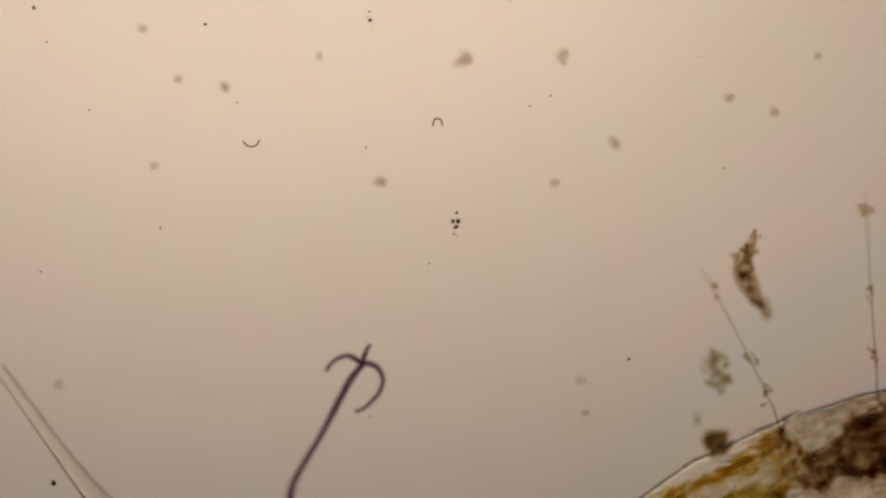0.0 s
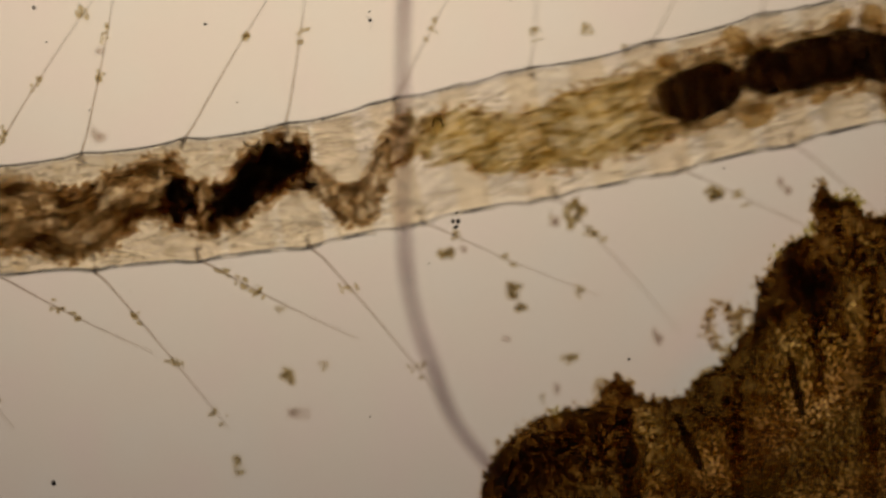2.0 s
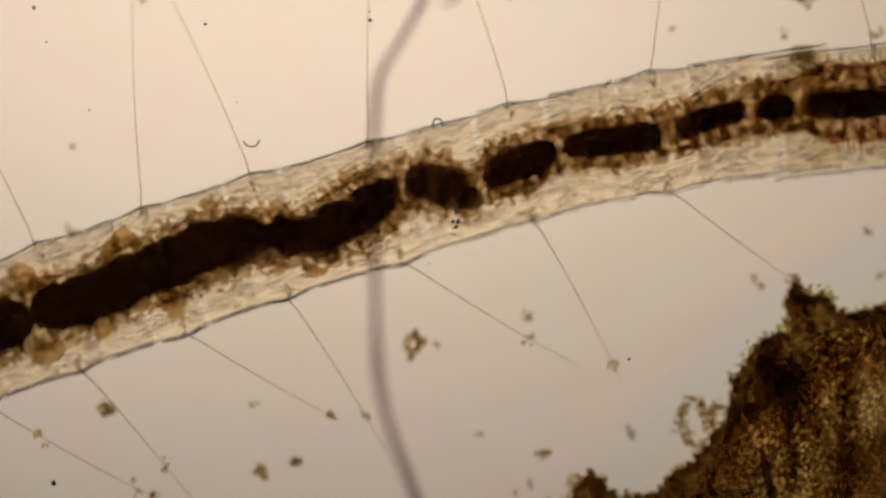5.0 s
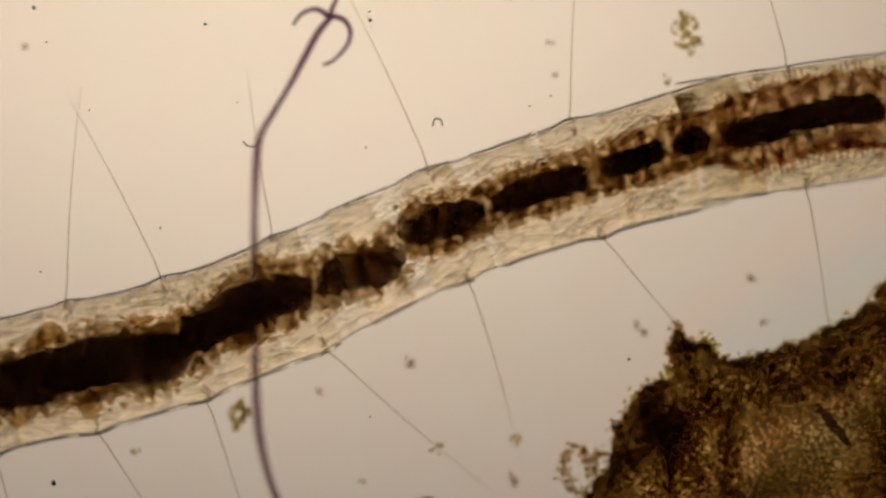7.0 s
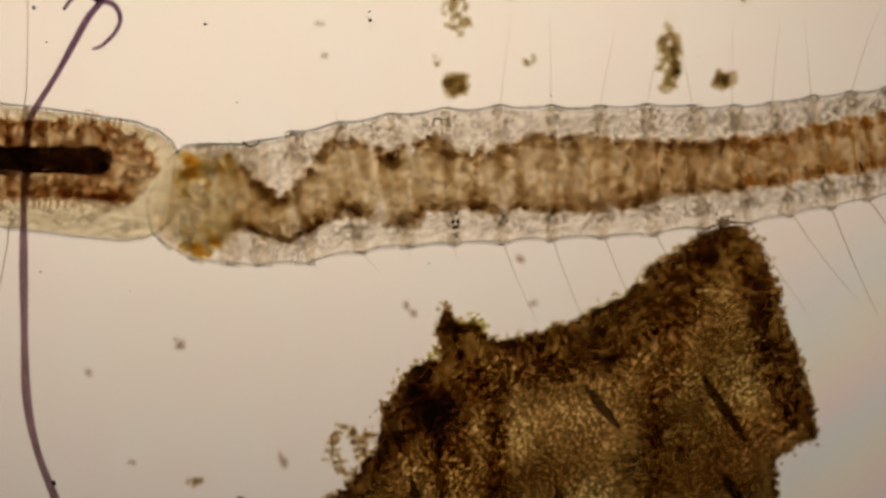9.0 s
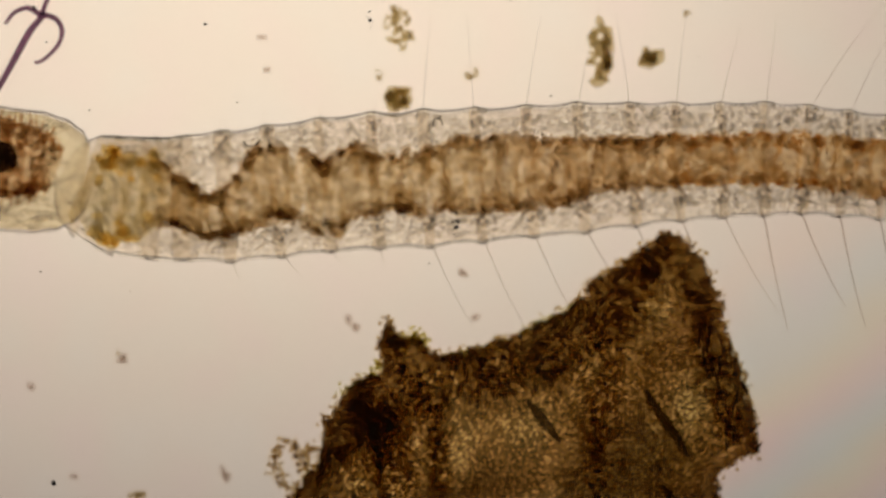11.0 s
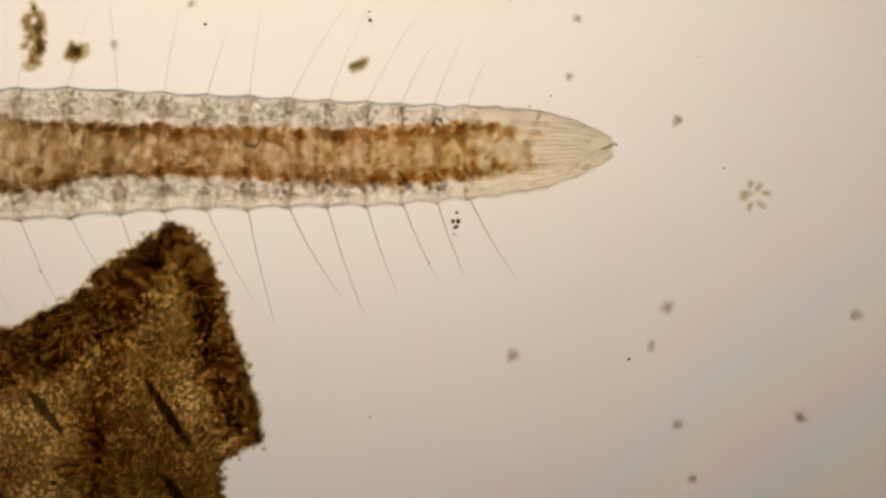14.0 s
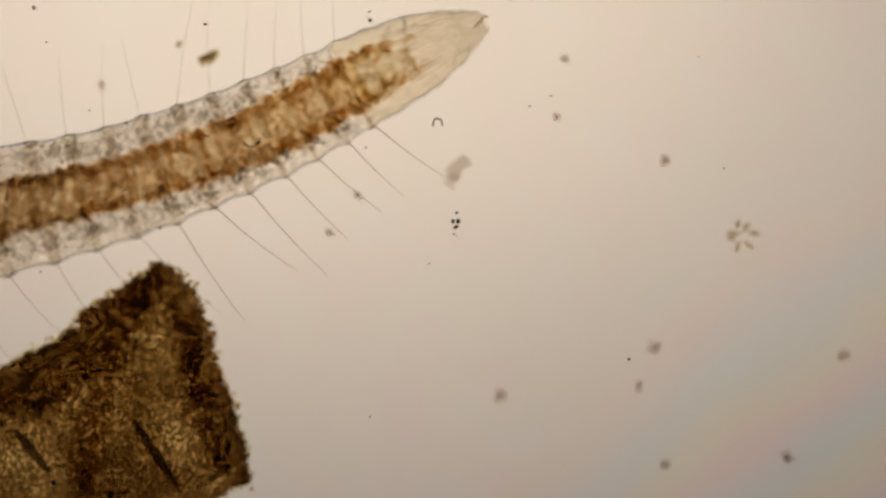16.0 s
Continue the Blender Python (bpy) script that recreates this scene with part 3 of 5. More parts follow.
def build_skin(worm, rng):
    """The clear body wall, a stiff sleeve for each body segment, with its bristles."""
    out = []
    joints = [0, 110, 220, 330, 440, 550, 660, 765, 865, 965, 1050, 1140, 1230, 1320, 1410] + [h + d for h, gap in zip(HAIRS[4:13], np.diff(HAIRS[4:14]).tolist()) for d in (0, 0.5 * gap)] + [3200, 3325, 3450, 3890]
    rear = [3836, 3888, 3940, 3992, 4042] + NOTCHES + [LENGTH]
    for line, body_r in ((joints, girth), (rear, girth_rear)):
        for a, b in zip(line, line[1:]):
            u0 = (a + b) / 2
            slack = (b - a) * (0.3 if u0 < 700 else 0.6 if u0 < 1450 else 0.62 if 1480 < u0 < 2140 else 0.5 if u0 < 3450 else 0.42 if 3830 < u0 < 4045 and line is rear else 0.03 if u0 > 5400 else 0.12)
            lo, hi = (a - slack if a != line[0] else a), (b + slack if b != line[-1] else b)
            count = max(9, int((hi - lo) / 7))
            secs, rest = ring_rows(lo, hi, u0, count, 36, body_r, lambda u: 0.0, 0.9, 0.014, 0.02)
            inner, rest2 = ring_rows(lo, hi, u0, count, 36, lambda u: body_r(u) - 4.0 * min(1, 0.02 + (u - lo) / 18, 0.02 + (hi - u) / 18), lambda u: 0.0, 0.9, 0.014, 0.02)
            v, f = rings(secs, False, 36)
            v2, f2 = rings(inner, False, 36)
            f += [tuple(k + len(v) for k in q[::-1]) for q in f2]
            v, rest = v + v2, rest + rest2
            seg = part("segment", mesh_from("segment", v, f, SKIN_HEAD if u0 < 780 else SKIN if line is joints else SKIN_TAIL if u0 > 5480 else SKIN_REAR, rest), worm)
            if u0 > 760 and u0 < 5600:
                # crumpled inner layer, thin at its sides and ends
                rows_out, rows_in, rest = [], [], []
                over = 0.5 if u0 < 1450 else 0.55 if 1480 < u0 < 2140 else 0.5 if u0 < 3450 else 0.35 if u0 < 4045 and line is rear else 0.06 if u0 < 3890 else 0.04 if u0 > 5400 else 0.12
                alo, ahi = max(a - over * (b - a), line[0] + 14), min(b + over * (b - a), line[-1] - 14)
                count, n = max(9, int((ahi - alo) / 5)), 64
                for k in range(count):
                    u = alo + (ahi - alo) * k / (count - 1)
                    end = min(1, 0.03 + (u - alo) / 20, 0.03 + (ahi - u) / 20)
                    r_out, r_in = [], []
                    for j in range(n):
                        w = 2 * math.pi * j / n
                        q = Vector((u / (70 if u0 > 5430 else 17 if u0 > 3900 else 34), 4.6 * math.cos(w), 4.6 * math.sin(w) + 0.01 * u0))
                        side = end * max(0.0, 1 - abs(math.cos(w)) ** 6)
                        crease = 6.5 * noise.noise(q) + 4.5 * noise.noise(q * 2.1)
                        big, small = 0.985 * body_r(u) - 5 + (crease - 4) * side, 0.985 * body_r(u) - 5 - 14 * side - 0.2
                        r_out.append((u - u0, big * math.cos(w), 0.88 * big * math.sin(w)))
                        r_in.append((u - u0, small * math.cos(w), 0.88 * small * math.sin(w)))
                        rest.append((u, big * math.cos(w), big * math.sin(w)))
                    rows_out.append(r_out)
                    rows_in.append(r_in)
                v, f = rings(rows_out, False, n)
                v2, f2 = rings(rows_in, False, n)
                f += [tuple(k + len(v) for k in q[::-1]) for q in f2]
                part("inner_layer", mesh_from("inner_layer", v + v2, f, FOLDED if line is joints else FOLDED_REAR, rest + rest), seg, "crumpled clear inner layer")
            items = []
            for k in range(int((b - a) * (0.5 if u0 > 5430 else 1.5 if u0 > 5250 else 4.2 if u0 > 3900 else 1.5 if u0 > 760 else 0.8))):
                u = rng.uniform(a, b)
                if u < 40 or u > 5640 or abs(u - 3865) < 32:
                    continue
                t = rng.uniform(0, 2 * math.pi)
                r = body_r(u) * rng.uniform(0.62, 0.94)
                s = rng.uniform(2.5, 9)
                items.append(((u - u0, r * math.cos(t), 0.85 * r * math.sin(t)), (s * (rng.uniform(0.8, 1.9) if u0 > 3900 else rng.uniform(1.5, 4.5)), s * 0.5, s * 0.6), rng.gauss(0, 0.8 if u0 > 3900 else 0.3)))
            if items:
                v, f = cloud(rng, items, BITS)
                tagged(part("clear_tissue", mesh_from("clear_tissue", v, f, TISSUE, v + np.array((u0, 0, 0))), seg), kind="stuff")
            for h in HAIRS:
                if not a <= h < b:
                    continue
                r = body_r(h)
                if h > 4000:
                    for side in (1, -1) if h < 5420 else ():
                        items = []
                        for k in range(24):
                            s = rng.uniform(2, 5.5)
                            items.append(((h - u0 + rng.gauss(0, 10), side * r * (rng.uniform(0.5, 0.72) if side < 0 else rng.uniform(0.5, 0.95)), rng.gauss(0, 14)), (s * 0.8, s * 1.3, s), rng.gauss(0, 0.6)))
                        v, f = cloud(rng, items, SHAPES)
                        tagged(part("bristle_sac", mesh_from("bristle_sac", v, f, SAC), seg, "greyish bristle sac"), kind="stuff")
                else:
                    for side in (1, -1):
                        items = []
                        for k in range(10):
                            s = rng.uniform(2.5, 6)
                            items.append(((h - u0 + rng.gauss(0, 4), side * r * rng.uniform(0.72, 0.99), rng.gauss(0, 8)), (s * 0.7, s * 1.3, s), rng.gauss(0, 0.5)))
                        v, f = cloud(rng, items, SHAPES)
                        tagged(part("bristle_sac", mesh_from("bristle_sac", v, f, SAC), seg, "greyish bristle sac"), kind="stuff")
                for side in (1, -1):
                    if h > 5480:
                        continue
                    early = 4000 < h < 4450
                    long = rng.uniform(300, 390) if h < 3900 else rng.uniform(25, 50) if early else rng.uniform(150, 215) * (0.7 if h > 5300 else 1)
                    lean = (rng.uniform(-0.22, -0.12) if HAIRS.index(h) % 2 == 0 else rng.uniform(0.12, 0.22)) if h < 3900 else rng.uniform(0.3, 0.55) if side > 0 and h > 5100 else rng.uniform(-0.1, 0.25) if side > 0 else rng.uniform(0.15, 0.5)
                    foot = (h - u0, side * r * 0.9)
                    high = side < 0 and 2000 < h < 3900
                    pts = [(-4, 0, 0)]
                    for k in range(1, 11):
                        s = k / 10
                        pts.append((long * s * lean * (0.9 + 0.3 * s), side * long * s, 210 * s if high else -(110 if h < 3900 else 60) * s * s))
                    v, f = tube(pts, [(2.0 if h < 1500 else 1.35 if h < 3900 else 1.25 if side < 0 and h > 5000 else 0.8 if side < 0 else 0.5) * (1 - 0.65 * k / 10) for k in range(11)], 6)
                    hair = part("bristle", mesh_from("bristle", v, f, BRISTLE), seg)
                    hair.location = (foot[0] * U, foot[1] * U, 0)
                    if h < 3900:
                        SWAYING.append((hair, foot, side))
                    if h > 4600 and side < 0:
                        pts2 = [(h - u0 - 6 + 2.5 * k * k * 0.3, -r * (0.24 + 0.07 * k), 20) for k in range(6)]
                        v, f = tube(pts2, [1.2, 3.0, 3.6, 3.4, 2.6, 1.4], 6)
                        part("bristle_root", mesh_from("bristle_root", v, f, BRISTLE), seg, "dark hooked bristle root")
                    if h < 2100 or high:
                        items = []
                        for d in range(1 if high else rng.choice((1, 2, 2, 3))):
                            c = pts[rng.randint(2, 9)]
                            for k in range(7):
                                s = rng.uniform(2, 6)
                                items.append(((c[0] + rng.gauss(0, 5), c[1] + rng.gauss(0, 9), c[2]), (s * 0.8, s * 1.3, s), rng.uniform(0, 3)))
                        if not items:
                            continue
                        v, f = cloud(rng, items, SHAPES)
                        dirt = tagged(part("clinging_dirt", mesh_from("clinging_dirt", v, f, DETRITUS), seg, "brown dirt on a bristle"), kind="stuff")
                        dirt.location = (foot[0] * U, foot[1] * U, 0)
                        SWAYING.append((dirt, foot, side))
            out.append((u0, seg, (b - a) * 0.5, False))
    return out


def build_gut(worm, rng):
    """The gut in short stiff lengths, each with lining, coating that also shades its edges, and content."""
    out = []
    for i in range(3, int(5550 / STEP) + 1):
        u0 = i * STEP
        if 3825 < u0 < 3865:
            continue
        front = u0 < 3870
        loose = 500 < u0 < 2080
        joint = 3840 < u0 < 4060
        wide = 0.64 if joint else 0.62 if 1500 < u0 < 1690 else 0.85 if 1690 < u0 < 1980 else 0.46 if u0 > 4060 else 0.51
        glo, ghi = max(u0 - STEP * wide - 3, 70 if front else 3876), min(u0 + STEP * wide + 3, 3830 if front else 5540)
        secs, rest = ring_rows(glo, ghi, u0, 7, 20, lambda u: gut_r(u) * (min(1, max(0.02, (5580 - u) / 130)) ** 0.7 if u > 5450 else 1), gut_off, 0.85, 0.12, 0.02)
        v, f = rings(secs, False, 20)
        gut = part("gut_section", mesh_from("gut_section", v, f, GUT if 730 < u0 < 5440 else YOUNG_CELLS, rest), worm)
        yellow = u0 < 730
        streaky = yellow or 880 < u0 < 1260 or 1690 < u0 < 1970
        reach = 6 + STEP * (0.6 if 1500 < u0 < 1690 else 1.25 if 1690 < u0 < 1980 else 0.95 if loose or joint else 0.6)
        items = []
        for k in range(40 if yellow else 36 if 1980 < u0 < 3450 else 58 if front else 46):
            u = u0 + rng.uniform(-1, 1) * reach
            if u < 60 or u > 5560 or (front and u > 3822) or (not front and u < 3890):
                continue
            t = rng.uniform(0, 2 * math.pi)
            if yellow and abs(math.cos(t)) < 0.6 and rng.random() < 0.6:
                continue
            if u > 4850 and abs(math.cos(t)) < 0.78 and rng.random() < min(0.4, (u - 4850) / 700):
                continue
            if u > 5465 and rng.random() < (u - 5465) / 105:
                continue
            r = gut_r(u) * rng.uniform(0.74, 1.03)
            s = rng.uniform(3.5, 10) * (0.65 if 1690 < u0 < 1970 else 1) if front else rng.uniform(4, 13)
            long = rng.uniform(3, 6) if 1690 < u0 < 1970 else rng.uniform(1.4, 3.4) if streaky else rng.uniform(0.8, 1.6)
            items.append(((u - u0, gut_off(u) + r * math.cos(t), 0.85 * r * math.sin(t)), (s * long, s * 0.8, s * 0.7), rng.gauss(0, 0.15) if streaky else rng.uniform(0, 3.1)))
        if items:
            v, f = cloud(rng, items, BITS)
            tagged(part("gut_lining", mesh_from("gut_lining", v, f, CELLS if front else YOUNG_CELLS, v + np.array((u0, 0, 0))), gut), kind="stuff")
        if 3880 < u0 < 4000:
            items = []
            for k in range(12):
                u, side = rng.uniform(3892, 3996), rng.choice((1, -1))
                d, s = gut_r(u) * (1.0 - abs(rng.gauss(0, 0.3))), rng.uniform(4, 13)
                items.append(((u - u0, gut_off(u) + side * d, rng.gauss(0, 20)), (s * 1.3, s, s), rng.uniform(0, 3.1)))
            v, f = cloud(rng, items, SHAPES)
            tagged(part("yolk_lumps", mesh_from("yolk_lumps", v, f, YOLK, v + np.array((u0, 0, 0))), gut, "yellow orange lumps"), kind="stuff")
        if 3450 < u0 < 3825:
            # fine cross ridges beside the gut
            items = []
            for k in range(-1, 2):
                for side in (1, -1):
                    for j in range(3):
                        u = u0 + k * 10 + rng.gauss(0, 1.2)
                        d = gut_r(u) * rng.uniform(0.8, 1.25)
                        items.append(((u - u0, gut_off(u) + side * d, rng.gauss(0, 20)), (2.0, rng.uniform(6, 15), 3), rng.gauss(0, 0.12)))
            v, f = cloud(rng, items, SHAPES)
            tagged(part("cross_ridges", mesh_from("cross_ridges", v, f, RUSTY, v + np.array((u0, 0, 0))), gut, "fine brown cross ridges"), kind="stuff")
        if 880 < u0 < 3850 or 4000 < u0 < 5560:
            # Coating grains crowded at both sides put the gut's edge shading into colour.
            items = []
            for k in range(34 if u0 < 1560 else 21 if 1950 < u0 < 3450 else 22 if u0 < 3900 else 70 if u0 < 4500 else 48 if u0 < 4900 else 44):
                u = u0 + rng.uniform(-0.6, 0.6) * STEP
                if u > 5465 and rng.random() < (u - 5465) / 110:
                    continue
                side = rng.choice((1, -1))
                r = gut_r(u) * (rng.uniform(0.85, 1.22 if u0 < 3400 else 1.07) if front else 1.1 - abs(rng.gauss(0, 0.17 if u0 < 4900 else 0.3)))
                s = rng.uniform(2.5, 7) if front else rng.choice((1.5, 2, 2.5, 3, 4, 5, 8)) if u0 < 4900 else rng.choice((2, 2.5, 3, 4, 5))
                items.append(((u - u0, gut_off(u) + side * r, rng.gauss(0, 14)), (s * 1.2, s * 0.8, s), rng.uniform(-0.6, 0.6)))
            for fold in FOLDS:
                # darker fold between two gut chambers
                if abs(fold - u0) <= STEP / 2:
                    for k in range(40 if fold < 4780 else 16):
                        s, q = rng.uniform(1.8, 4.5), rng.uniform(-1, 1)
                        items.append(((fold - u0 + 8 * q + rng.gauss(0, 3), gut_off(fold) + gut_r(fold) * q, rng.uniform(-20, 30)), (s * 0.7, s * 1.2, s), rng.gauss(0, 0.3)))
            if not items:
                items.append(((0, gut_off(u0), 0), (2, 2, 2), 0))
            v, f = cloud(rng, items, BITS)
            tagged(part("gut_coat_edge_shade", mesh_from("gut_coat_edge_shade", v, f, DARK_CELLS if u0 < 3450 else RUSTY if u0 < 3900 else EDGE_SHADE if u0 < 4900 else TAIL_CELLS, v + np.array((u0, 0, 0))), gut), kind="stuff")
        if 1260 < u0 < 1540:
            # crumbly dark mass in the coiled gut
            items = []
            for k in range(20):
                u = u0 + rng.uniform(-0.8, 0.8) * STEP
                if not (1272 < u < 1332 or 1352 < u < 1522):
                    continue
                t, d = rng.uniform(0, 6.28), gut_r(u) * 0.78 * math.sqrt(rng.random())
                s = rng.uniform(6, 13)
                items.append(((u - u0, gut_off(u) + d * math.cos(t), 0.7 * d * math.sin(t)), (s * 1.2, s, s * 0.8), rng.uniform(0, 3)))
            if items:
                v, f = cloud(rng, items, SHAPES)
                tagged(part("gut_content", mesh_from("gut_content", v, f, CONTENT_SOFT, v + np.array((u0, 0, 0))), gut, "crumbly dark brown gut content"), kind="stuff")
        for where, side, size in POUCHES:
            # lobes that stand out from the gut wall
            if abs(where - u0) <= STEP / 2:
                v, f = lump(rng, size, (where - u0, gut_off(where) + side * (gut_r(where) + 0.35 * size), 8), 0.8, 0.3, 2)
                v = np.array(v)
                part("gut_pouch", mesh_from("gut_pouch", v, f, POUCH, v + np.array((u0, 0, 0))), gut, "small brown lobe on the gut wall")
        most = 1.5
        for b0, b1, br in BEADS:
            a0, a1 = max(u0 - STEP * most, b0 - 6), min(u0 + STEP * most, b1 + 6)
            if a1 - a0 < 8:
                continue
            full = lambda u: br * math.sqrt(max(0.05, 1 - max(0, 1 - min(u - b0 + 6, b1 + 6 - u) / (1.25 * br)) ** 2))
            secs, rest = ring_rows(a0, a1, u0, 11, 16, lambda u: full(u) * (1 - 0.12 * abs((u - u0) / (STEP * most)) ** 2), gut_off, 0.8, 0.16, 0.04)
            v, f = rings(secs, False, 16)
            part("gut_content", mesh_from("gut_content", v, f, CONTENT, rest), gut, "black gut content")
            items = []
            for k in range(int((a1 - a0) * 0.22)):
                u, t = rng.uniform(a0, a1) + rng.gauss(0, 5), rng.uniform(0, 6.28)
                d, s = full(min(b1, max(b0, u))) * rng.uniform(0.88, 1.28), rng.uniform(2, 6)
                items.append(((u - u0, gut_off(u) + d * math.cos(t), 0.8 * d * math.sin(t)), (s * 1.3, s, s), rng.uniform(0, 3)))
            if not items:
                continue
            v, f = cloud(rng, items, BITS)
            tagged(part("content_crumbs", mesh_from("content_crumbs", v, f, CRUMBS, v + np.array((u0, 0, 0))), gut, "dark brown crumbs round the gut content"), kind="stuff")
        out.append((u0, gut, 18.0, True))
    return out


def build_worm():
    worm = tagged(new("aquatic_worm"), "long translucent dividing water worm with brown gut and bristles", "worm")
    rng = random.Random(11)
    skins = build_skin(worm, rng)
    guts = build_gut(worm, rng)
    u0, head, half, inner = skins[1]
    for side in (1, -1):
        v, f = lump(rng, 11, (172 - u0, side * 64, 24), 0.8, 0.2, 2)
        part("eye", mesh_from("eye", v, f, PIGMENT), head, "small black eye spot")
    u0, head, half, inner = skins[0]
    pts = smooth_line([(52, 0, 0), (0, 0, 2), (-50, 0, 4), (-120, 5, 0), (-200, 12, 0), (-300, 24, -10), (-420, 40, -20)], 20)
    wide = [9 + 39 * math.exp(-k / 6.0) for k in range(len(pts))]
    v, f = tube([(p[0] - u0, p[1], p[2]) for p in pts], wide, 16, False)
    v2, f2 = tube([(p[0] - u0, p[1], p[2]) for p in pts], [0.88 * w for w in wide], 16, False)
    f += [tuple(k + len(v) for k in q[::-1]) for q in f2]
    v += v2
    part("feeler", mesh_from("feeler", v, f, FEELER), head, "long clear pointed feeler on the head")
    # lengthwise folds and the notch at the tail tip
    u0, last, half, inner = skins[-1]
    for k in range(13):
        y = -42 + 7 * k
        p = smooth_line([(5530 - u0 + rng.uniform(-30, 30), y * 1.25, 40), (5600 - u0, y * 1.05, 40), (5650 - u0, y * 0.7, 25), (5680 - u0, y * 0.4, 8)], 12)
        v, f = tube(p, [0.85] * len(p), 6)
        part("tail_fold", mesh_from("tail_fold", v, f, SAC), last)
    p = smooth_line([(5660 - u0, -2, 12), (5676 - u0, 2, 14), (5684 - u0, 8, 12), (5690 - u0, 4, 10)], 4)
    v, f = tube(p, [2.4] * len(p), 6)
    part("tail_notch", mesh_from("tail_notch", v, f, BRISTLE), last, "dark notch at the tail tip")
    return worm, skins + guts


WORM, PIECES = build_worm()

# the worm's course: seconds, axis points in the picture's um, and body lengths met at given x
COURSE = [
    (0.0, [(150, 790), (200, 900), (260, 1010), (420, 1110), (1000, 1052), (1250, 898), (1400, 832), (1568, 792), (2400, 620)], [(0, 205), (750, 1392), (965, 1578), (1420, 2060)]),
    (0.3, [(0, 790), (130, 900), (260, 1050), (480, 1140), (1000, 1085), (1250, 945), (1420, 862), (1568, 812), (2400, 620)], [(0, 270), (750, 1290), (1420, 2000)]),
    (0.5, [(200, 1070), (700, 1060), (1000, 1030), (1130, 990), (1230, 952), (1400, 900), (1568, 842), (2400, 600)], [(0, 265), (750, 1060), (905, 1210), (1420, 1830)]),
    (0.6, [(200, 1060), (700, 1015), (900, 985), (1050, 935), (1200, 900), (1350, 852), (1568, 785), (2400, 560)], [(0, 250), (750, 920), (905, 1060), (1420, 1680)]),
    (0.9, [(100, 740), (240, 800), (350, 845), (500, 856), (700, 810), (900, 725), (1100, 658), (1300, 585), (1500, 530), (2400, 330)], [(0, 240), (750, 815), (905, 905), (1420, 1430)]),
    (1.0, [(-300, 410), (0, 545), (255, 660), (330, 700), (430, 708), (560, 712), (700, 690), (830, 642), (1000, 585), (1140, 530), (1290, 480), (1450, 420), (1568, 385), (2400, 150)], [(0, 235), (750, 820), (905, 905), (1420, 1450)]),
    (1.2, [(-300, 470), (0, 462), (100, 455), (300, 432), (500, 418), (700, 402), (900, 385), (1100, 345), (1300, 290), (1500, 235), (2400, 20)], [(0, 0), (750, 770), (905, 905), (1420, 1420)]),
    (1.5, [(-500, 430), (0, 380), (250, 345), (550, 310), (850, 270), (1135, 210), (1400, 145), (1568, 105), (2600, -60)], [(0, -530), (750, 250), (905, 530), (1420, 1250), (1580, 1440), (1700, 1570)]),
    (1.8, [(-500, 450), (0, 415), (300, 382), (600, 335), (900, 275), (1200, 212), (1500, 142), (2600, -40)], [(750, -260), (905, -60), (1420, 665), (1580, 945), (1640, 1070), (1700, 1200), (1960, 1640)]),
    (2.0, [(-500, 450), (0, 392), (300, 360), (520, 330), (800, 268), (1080, 212), (1350, 148), (1568, 97), (2600, -90)], [(905, -80), (1420, 440), (1580, 620), (1700, 790), (1960, 1170), (2090, 1318), (2510, 1800)]),
    (2.1, [(-500, 450), (0, 388), (300, 357), (600, 310), (900, 252), (1200, 192), (1500, 115), (2600, -90)], [(905, -120), (1420, 400), (1580, 555), (1700, 680), (1960, 990), (2090, 1130), (2510, 1580)]),
    (2.4, [(-500, 500), (0, 420), (300, 375), (600, 322), (900, 262), (1200, 185), (1500, 105), (2600, -120)], [(1420, 195), (1580, 375), (1700, 490), (1960, 700), (2090, 830), (2510, 1240), (2750, 1540)]),
    (2.5, [(-500, 520), (0, 447), (240, 410), (500, 355), (720, 305), (900, 262), (1060, 215), (1230, 170), (1400, 118), (1568, 75), (2600, -140)], [(1420, 110), (1580, 295), (1700, 440), (1960, 680), (2090, 810), (2510, 1210), (2750, 1520)]),
    (2.7, [(-500, 530), (0, 462), (300, 420), (600, 370), (900, 295), (1200, 188), (1500, 90), (2600, -140)], [(1420, -80), (1700, 270), (1960, 585), (2090, 735), (2510, 1170), (2750, 1530)]),
    (3.0, [(-500, 540), (0, 435), (300, 385), (600, 325), (900, 252), (1200, 190), (1500, 132), (2600, -20)], [(1700, -130), (1960, 190), (2090, 340), (2510, 790), (2750, 1110), (2875, 1310), (3030, 1495)]),
    (3.3, [(-500, 540), (0, 428), (300, 365), (600, 305), (900, 238), (1200, 175), (1500, 115), (2600, -20)], [(1960, -60), (2090, 85), (2510, 520), (2750, 745), (2875, 900), (3030, 1075), (3205, 1280)])]
STILL = [(-500, 530), (0, 415), (125, 385), (310, 340), (500, 302), (705, 268), (945, 215), (1190, 162), (1400, 128), (1568, 95), (2600, -40)]
STILL_U = [(2090, 80), (2510, 500), (2750, 740), (2875, 865), (3030, 1020), (3205, 1195), (3450, 1440)]
